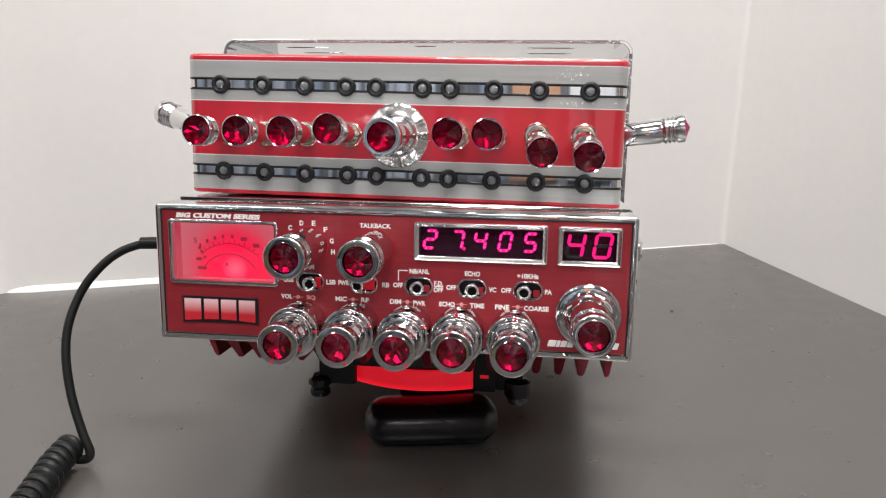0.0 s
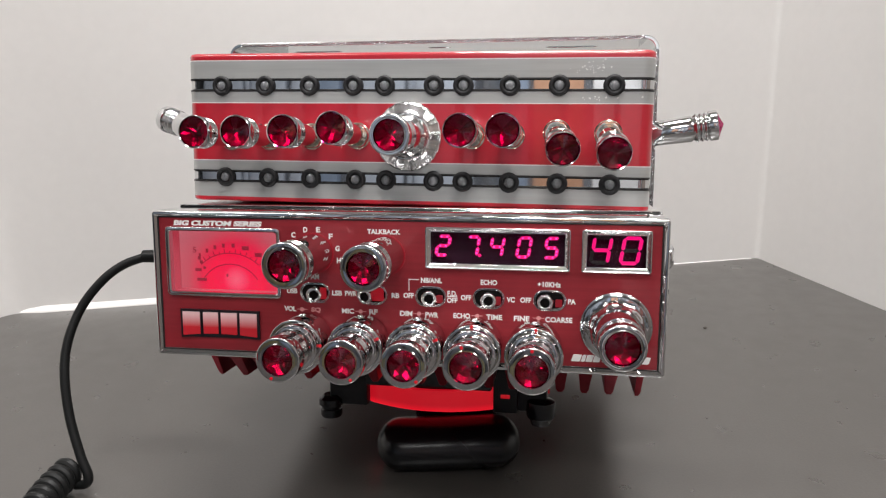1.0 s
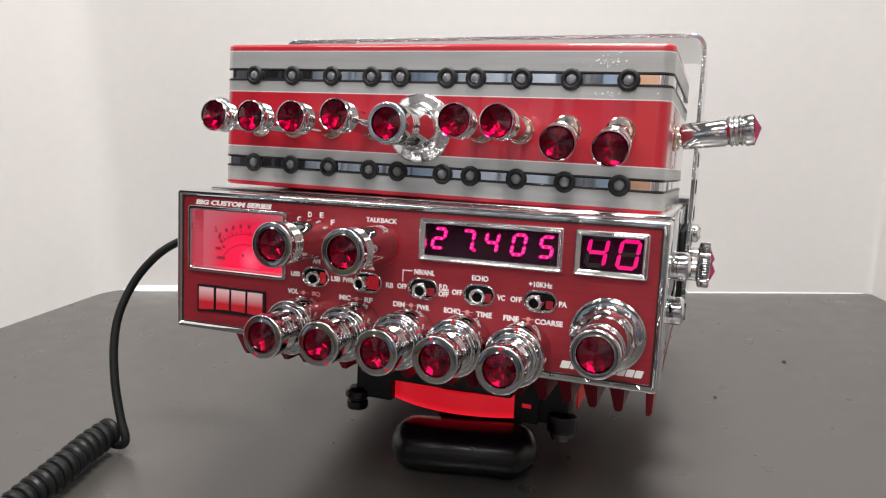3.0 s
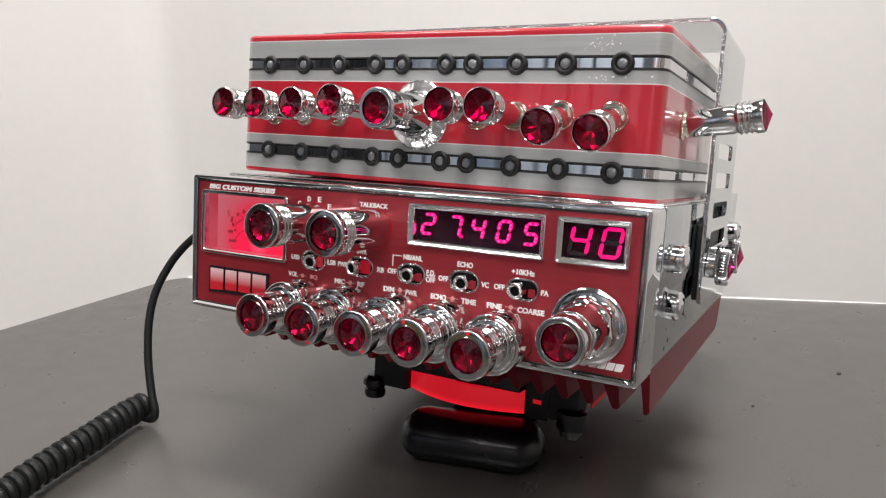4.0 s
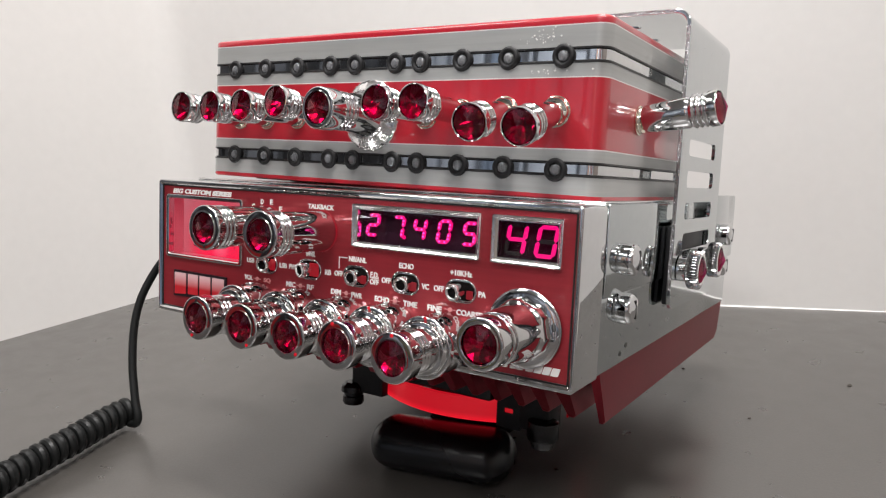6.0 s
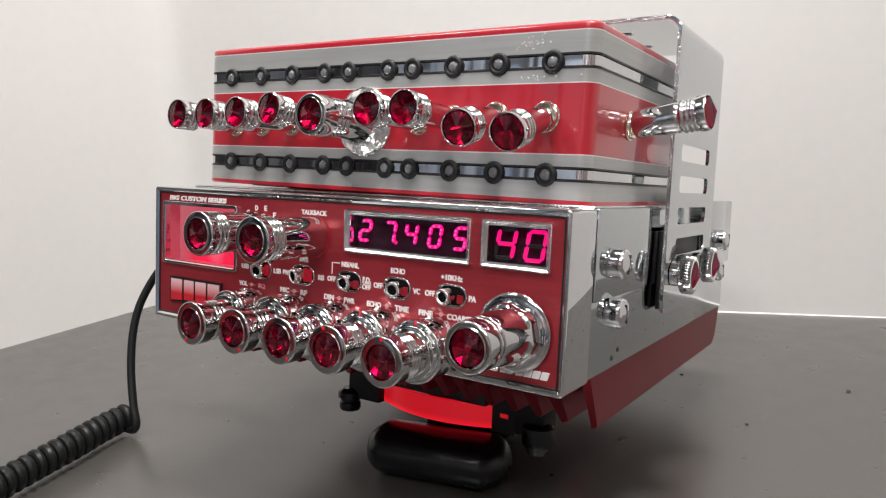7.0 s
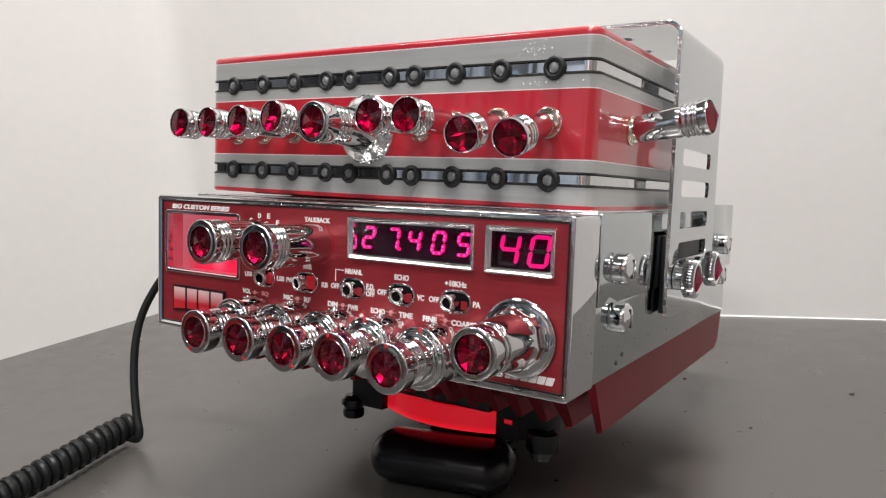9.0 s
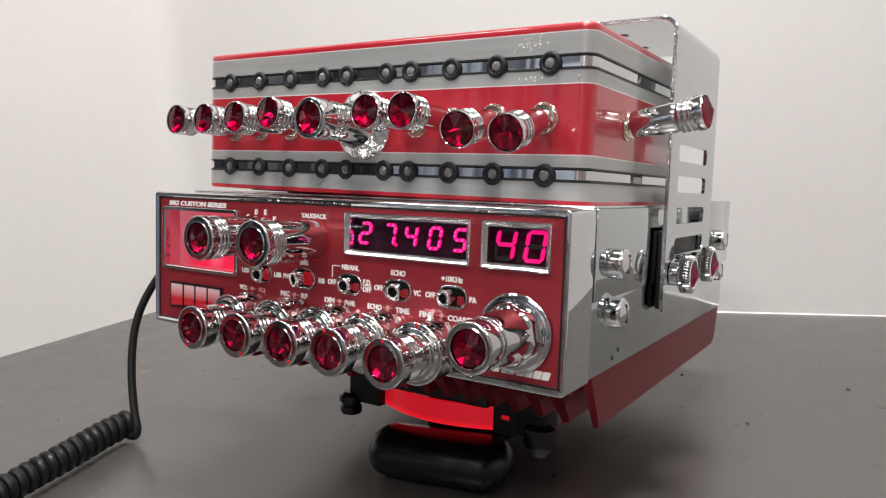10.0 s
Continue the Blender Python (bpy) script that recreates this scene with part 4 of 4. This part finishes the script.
        part("mounting_nut", NUT, BRASS, amp, "pale brass switch nut", m=outward(b.x, 0.0237, b.z))
    for s, b, t in ((1, (0.0959, 0.0590, 0.1470), (0.1242, 0.0566, 0.1515)), (-1, (-0.0966, 0.0465, 0.1445), (-0.1264, 0.0580, 0.1524))):
        b, t = Vector(b), Vector(t)
        way = (t - b).normalized()
        sw = part("side_lever", LEVER, CHROME, amp, "bullet-shaped chrome side lever", m=aim(t - way * 0.0262, t))
        part("gem", GEM_LEVER, GEM, sw, "pointed red glass stone", m=pose(0, 0, 0.0264))
        part("mounting_nut", NUT, BRASS, amp, "pale brass switch nut", m=aim(b, b + Vector((s, 0, 0))))
    # dried droplets on the paint
    rnd = random.Random(9)
    bm = bmesh.new()
    for i in range(46):
        x, z = (rnd.gauss(0.072, 0.004), rnd.gauss(0.1715, 0.0016)) if i < 32 else (rnd.gauss(0.076, 0.006), rnd.gauss(0.1606, 0.0008))
        q = rnd.uniform(0.00012, 0.00038)
        bmesh.ops.create_icosphere(bm, subdivisions=1, radius=q, matrix=Matrix.LocRotScale((x, 0.0235, z), None, (rnd.uniform(0.7, 1.6), 0.5, rnd.uniform(0.7, 1.3))))
    part("dried_droplets", bm, DROPLET, amp, "small pale dried droplets")
    # centre knob with a fluted flange
    rows = [(0.0090, 0.0046), (0.0085, 0.0070), (0.0078, 0.0110), (0.0073, 0.0150), (0.0070, 0.0170)]
    rows += ribs(0.0073, 0.0172, 0.0238, 3, 0.0005) + [(0.0070, 0.0241)] + corner(0.0077, 0.0246, 0.0004, False) + corner(0.0077, 0.0323, 0.0007) + [(0.0063, 0.0322), (0.0061, 0.0326), (0.0059, 0.0326), (0.0058, 0.0314), (0.0058, 0.0286)]
    centre = part("centre_knob", lathe(rows, 96), CHROME, amp, "chrome rotary knob on a fluted flange", m=outward(-0.0003, 0.0236, 0.1450))
    flange = [(0.0136, 0), (0.0139, 0.0005), (0.0140, 0.0012), (0.0137, 0.0019), (0.0126, 0.0026), (0.0112, 0.0034), (0.0100, 0.0042), (0.0092, 0.0050), (0.0089, 0.0056)]
    part("flange", lathe(flange, 144, flute=lambda a, r, h: r * (1 - 0.016 * max(0, math.cos(24 * a)) * (r - 0.0089) / 0.005)), CHROME_SATIN, centre, "bright fluted flange", angle=50)
    part("gem", GEM_LARGE, GEM, centre, "red cut-glass stone", m=pose(0, 0, 0.0316, 0, 0, 11))
    return amp


build_amplifier()


# ---- the mounting bracket ----
def sheet(outline, slots, thick):
    """Flat sheet in x and y, from 0 to thick in z, with openings right through."""
    curve = bpy.data.curves.new("sheet", "CURVE")
    curve.dimensions, curve.fill_mode, curve.extrude, curve.bevel_depth = "2D", "BOTH", thick / 2 - 0.0002, 0.0002
    curve.bevel_resolution = 1
    for ring in [outline] + slots:
        sp = curve.splines.new("POLY")
        sp.points.add(len(ring) - 1)
        for q, (x, y) in zip(sp.points, ring):
            q.co = (x, y, 0, 1)
        sp.use_cyclic_u = True
    tmp = bpy.data.objects.new("sheet", curve)
    scene.collection.objects.link(tmp)
    me = bpy.data.meshes.new_from_object(tmp.evaluated_get(bpy.context.evaluated_depsgraph_get()))
    bpy.data.objects.remove(tmp)
    bm = bmesh.new()
    bm.from_mesh(me)
    bmesh.ops.remove_doubles(bm, verts=bm.verts, dist=1e-6)
    bmesh.ops.translate(bm, verts=bm.verts, vec=(0, 0, thick / 2))
    return bm


def slot_ring(cx, cy, w, h, r):
    return [(cx + px, cy + py) for px, py in round_rect(w, h, r, 5)]


def build_bracket():
    bracket = thing("mounting_bracket", "chrome U-shaped mounting bracket arching over the amplifier", "bracket", m=TILT @ pose(-0.0007, 0, 0))
    y0, y1, th, xo, zt, r = 0.0885, 0.1665, 0.0017, 0.1057, 0.1925, 0.0065
    mid = (y0 + y1) / 2
    low = 0.0718
    outline = [(y1, zt - r), (y0, zt - r), (y0, low + 0.006), (y0 + 0.0010, low + 0.0025), (y0 + 0.0028, low + 0.0008), (y0 + 0.006, low), (y1 - 0.006, low), (y1 - 0.0028, low + 0.0008), (y1 - 0.0010, low + 0.0025), (y1, low + 0.006)]
    slots = [slot_ring(mid - 0.0012, z, 0.0505, 0.0074, 0.0025) for z in (0.1389, 0.1257, 0.1123, 0.0993)]
    for s in (-1, 1):
        bm = sheet(outline, slots, th)
        for v in bm.verts:
            v.co = (s * (xo - th + v.co.z), v.co.x, v.co.y)
        part("arm", bm, CHROME_SOFT, bracket, "slotted chrome side arm", angle=12)
        bm = bmesh.new()
        loops = []
        for i in range(13):
            a = radians(90 * i / 12)
            loops.append([(s * (xo - r + rr * math.cos(a)), y, zt - r + rr * math.sin(a)) for rr, y in ((r, y0 + 0.0002), (r, y1 - 0.0002), (r - 0.0003, y1), (r - th + 0.0003, y1), (r - th, y1 - 0.0002), (r - th, y0 + 0.0002), (r - th + 0.0003, y0), (r - 0.0003, y0))])
        loft(bm, loops)
        part("bend", bm, CHROME_SOFT, bracket, angle=20)
    w = xo - r
    top = sheet([(w, y0), (w, y1), (-w, y1), (-w, y0)], [slot_ring(0, y0 + 0.015, 0.012, 0.005, 0.0024)] + [slot_ring(s * 0.066, y0 + d, 0.026, 0.006, 0.0029) for s in (-1, 1) for d in (0.022, 0.052)], th)
    bmesh.ops.translate(top, verts=top.verts, vec=(0, 0, zt - th))
    part("crosspiece", top, CHROME_SOFT, bracket, "slotted chrome top plate", angle=12)
    # pitted plating along the front edges
    for s in (-1, 1):
        part("edge_plating", box(*sorted((s * (xo - th + 0.0001), s * (xo - 0.0001))), y0 - 0.00025, y0 + 0.0002, low + 0.008, zt - r), PITTED, bracket, "pitted chrome edge")
    part("edge_plating", box(-w, w, y0 - 0.00025, y0 + 0.0002, zt - th + 0.0001, zt - 0.0001), PITTED, bracket, "pitted chrome edge")
    for s in (-1, 1):
        part("rubber_pad", box(*sorted((s * 0.1012, s * 0.1036)), y0 + 0.0035, y0 + 0.060, 0.0735, 0.1060, bevel=0.0006), BLACK_RUBBER, bracket, "black rubber pad against the case")
    return bracket


build_bracket()


def build_thumb_screw():
    screw = thing("thumb_screw", "knurled chrome thumb screw tipped with a red stone", "screw", group="bracket thumb screws")
    rows = [(0.0040, 0), (0.0052, 0.0002), (0.0052, 0.0034), (0.0058, 0.0038), (0.0074, 0.0042), (0.0080, 0.0048), (0.0080, 0.0086), (0.0076, 0.0092), (0.0060, 0.0093), (0.0056, 0.0088), (0.0056, 0.0074)]
    part("head", lathe(rows, 144, flute=lambda a, r, h: r - 0.00045 * (1 + math.cos(36 * a)) if r > 0.0065 else r), CHROME, screw)
    part("gem", GEM_SCREW, GEM, screw, "pointed red stone", m=pose(0, 0, 0.0088))
    places = [(s, y, z) for s in (1, -1) for y, z in ((0.0985, 0.0885), (0.1355, 0.0900))]
    for i, (s, y, z) in enumerate(places):
        m = TILT @ aim((s * 0.1051, y, z), (s * 0.2, y, z))
        if i:
            copy_thing(screw, m)
        else:
            screw.matrix_world = m


build_thumb_screw()


# ---- the stand below ----
def build_stand():
    stand = thing("radio_stand", "black stand with a glowing red front strip holding the radio", "stand")
    # bowed red strip
    bm = bmesh.new()
    loops = []
    for i in range(17):
        t = i / 16
        x = -0.0352 + 0.0650 * t
        bow = 4 * t * (1 - t)
        y = 0.0895 - 0.0020 * t - 0.0095 * bow
        top = 0.0192
        low = 0.0080 + 0.0002 * bow
        loops.append([(x, y, low), (x, y - 0.0004, low + 0.0004), (x, y - 0.0004, top), (x, y + 0.0024, top), (x, y + 0.0024, low)])
    loft(bm, loops)
    part("light_strip", bm, RED_GLOW, stand, "bowed red diffuser lit from within")
    part("frame", box(-0.0354, 0.0298, 0.0800, 0.1650, 0.0196, 0.0340, bevel=0.0015), BLACK_GLOSS, stand, "black upper frame")
    # side blocks, the one with a small lit window
    part("side_block", box(-0.0560, -0.0356, 0.0850, 0.1000, 0.0070, 0.0372, bevel=0.0010), BLACK_RUBBER, stand)
    part("side_block", plate_with_holes(0.0300, 0.0420, 0.0070, 0.0372, 0.0865, 0.1000, [(0.0337, 0.0384, 0.0141, 0.0165)]), BLACK_RUBBER, stand)
    part("lit_window", box(0.0332, 0.0391, 0.0875, 0.0890, 0.0138, 0.0170), RED_WINDOW, stand, "small red lit window")
    part("side_block", box(0.0422, 0.0570, 0.0850, 0.1000, 0.0085, 0.0372, bevel=0.0015), BLACK_RUBBER, stand)
    part("rear_strip", box(0.0574, 0.0582, 0.1050, 0.1300, 0.0120, 0.0230), RED_SIDE, stand, "red lit side strip")
    rows = [(0.0040, 0.002), (0.0064, 0), (0.0066, -0.0030), (0.0052, -0.0036), (0.0050, -0.0050), (0.0056, -0.0056), (0.0057, -0.0086), (0.0050, -0.0098), (0.0015, -0.0102)]
    part("clamp_knob", lathe(rows, 28), BLACK_GLOSS, stand, "small round clamp knob", m=pose(-0.0556, 0.0866, 0.0098))
    clamp = part("clamp_knob", lathe([(0.0050, 0.004), (0.0070, 0.003), (0.0073, -0.0040), (0.0068, -0.0052), (0.0056, -0.0054)], 32), BLACK_GLOSS, stand, "larger round clamp knob", m=pose(0.0541, 0.0858, 0.0116))
    part("clear_tip", lathe([(0.0056, -0.0053), (0.0055, -0.0068), (0.0048, -0.0090), (0.0036, -0.0097), (0.0010, -0.0099)], 28), CLEAR_FOOT, clamp, "smoked clear tip")
    part("post", box(-0.0120, 0.0300, 0.0940, 0.1400, -0.0020, 0.0195, bevel=0.002), BLACK_GLOSS, stand)
    # pill-shaped foot, flat on the table
    bm = bmesh.new()
    ax, bx = flat((-0.0140, 0.0716)), flat((0.0322, 0.0791))
    back = TILT.inverted()
    loops = []
    d = (bx - ax).normalized()
    nrm = Vector((-d.y, d.x, 0))
    n = 40

    def capsule(grow, h):
        pts = []
        for i in range(n):
            a = 2 * math.pi * i / n
            c = bx if math.cos(a) > 0 else ax
            pts.append(back @ (c + d * grow * 0.0122 / 0.0160 * math.cos(a) + nrm * grow * math.sin(a) + Vector((0, 0, h))))
        return pts
    for a in range(-84, 85, 12):
        loops.append(capsule(0.0160 * math.cos(radians(a)) ** 0.8, 0.0112 * (1 + math.sin(radians(a)) * 0.985)))
    loft(bm, loops)
    part("foot", bm, BLACK_SATIN, stand, "smooth black pill-shaped foot on the table", angle=60)
    return stand


build_stand()


# ---- the microphone cord ----
def build_cord():
    cord = thing("microphone_cord", "black coiled vinyl microphone cord lying on the table", "cord")
    plug = tube([(-0.0996, 0.0640, 0.0872), (-0.1200, 0.0632, 0.0873), (-0.1430, 0.0612, 0.0868)], lambda t: 0.0037 - 0.0006 * t, n=20, steps=4)
    part("strain_relief", plug, CORD_BLACK, cord, "moulded black strain relief")
    line = [(-0.1425, 0.0612, 0.0864), (-0.1530, 0.0590, 0.0825), (-0.1620, 0.0550, 0.0752), (-0.1706, 0.0500, 0.0628), (-0.1744, 0.0430, 0.0470), (-0.1738, 0.0380, 0.0310), (-0.1696, 0.0340, 0.0120), (-0.1630, 0.0310, -0.0060), (-0.1590, 0.0300, -0.0150), (-0.1600, 0.0295, -0.0192), (-0.1660, 0.0300, -0.0205)]
    part("lead", tube(line, 0.0022, n=14, steps=8), CORD_BLACK, cord)
    # coil axis on the table, then out towards the unseen microphone
    axis = [flat(p) + Vector((0, 0, 0.0092)) for p in ((-0.1705, 0.0340), (-0.1690, 0.0180), (-0.1645, -0.0010), (-0.1600, -0.0250), (-0.1545, -0.0480), (-0.1440, -0.0800), (-0.1300, -0.1150), (-0.1150, -0.1550))]
    back = TILT.inverted()
    fine = []
    for i in range(len(axis) - 1):
        a, b, c, e = axis[max(i - 1, 0)], axis[i], axis[i + 1], axis[min(i + 2, len(axis) - 1)]
        for k in range(40):
            t = k / 40
            fine.append(0.5 * ((2 * b) + (c - a) * t + (2 * a - 5 * b + 4 * c - e) * t * t + (3 * b - a - 3 * c + e) * t ** 3))
    path = []
    pitch, big, per = 0.0055, 0.0052, 22
    length = sum((q - p).length for p, q in zip(fine, fine[1:]))
    stops, acc = [0.0], 0.0
    for p, q in zip(fine, fine[1:]):
        acc += (q - p).length
        stops.append(acc)
    total = int(length / pitch * per)
    j = 0
    for i in range(total):
        s = length * i / total
        while j < len(stops) - 2 and stops[j + 1] < s:
            j += 1
        u = (s - stops[j]) / max(stops[j + 1] - stops[j], 1e-9)
        p = fine[j].lerp(fine[j + 1], u)
        d = (fine[j + 1] - fine[j]).normalized()
        side = Vector((-d.y, d.x, 0)).normalized()
        up = d.cross(side)
        a = 2 * math.pi * i / per + 2.6
        wob = big * (1 + 0.03 * math.sin(i * 0.013))
        path.append(back @ (p + side * wob * math.cos(a) - up * wob * math.sin(a)))
    part("coil", sweep(path, 0.00245, n=10), CORD_BLACK, cord, "tightly wound coil")
    return cord


build_cord()


# ---- crumbs and dust on the table ----
rng = random.Random(5)
for px, py, size in ((0.1247, 0.1932, 0.0009), (0.1669, 0.2617, 0.0014), (0.0772, 0.2460, 0.0010)):
    bm = bmesh.new()
    bmesh.ops.create_icosphere(bm, subdivisions=2, radius=size)
    for v in bm.verts:
        v.co *= 1 + rng.uniform(-0.3, 0.3)
        v.co.z *= 0.4
    ob = part("crumb", bm, CRUMB)
    ob.matrix_world = Matrix.Translation(flat((px, py)) + Vector((0, 0, size * 0.3))) @ pose(0, 0, 0, 0, 0, rng.uniform(0, 180))
    tagged(ob, "small dark crumb on the grey table", "crumb", group="crumbs on the table")
bm = bmesh.new()
for i in range(22):
    c = flat((rng.uniform(0.10, 0.24), rng.uniform(0.10, 0.26)))
    a, ln = rng.uniform(0, 3.14), rng.uniform(0.0003, 0.0016)
    q = [bm.verts.new(c + Vector((ln * math.cos(a + k), ln * 0.35 * math.sin(a + k), 0.00015))) for k in (0, 1.6, 3.1, 4.7)]
    bm.faces.new(q)
tagged(part("table_dust", bm, DUST), "pale specks of dust on the grey table", "dust", kind="stuff")
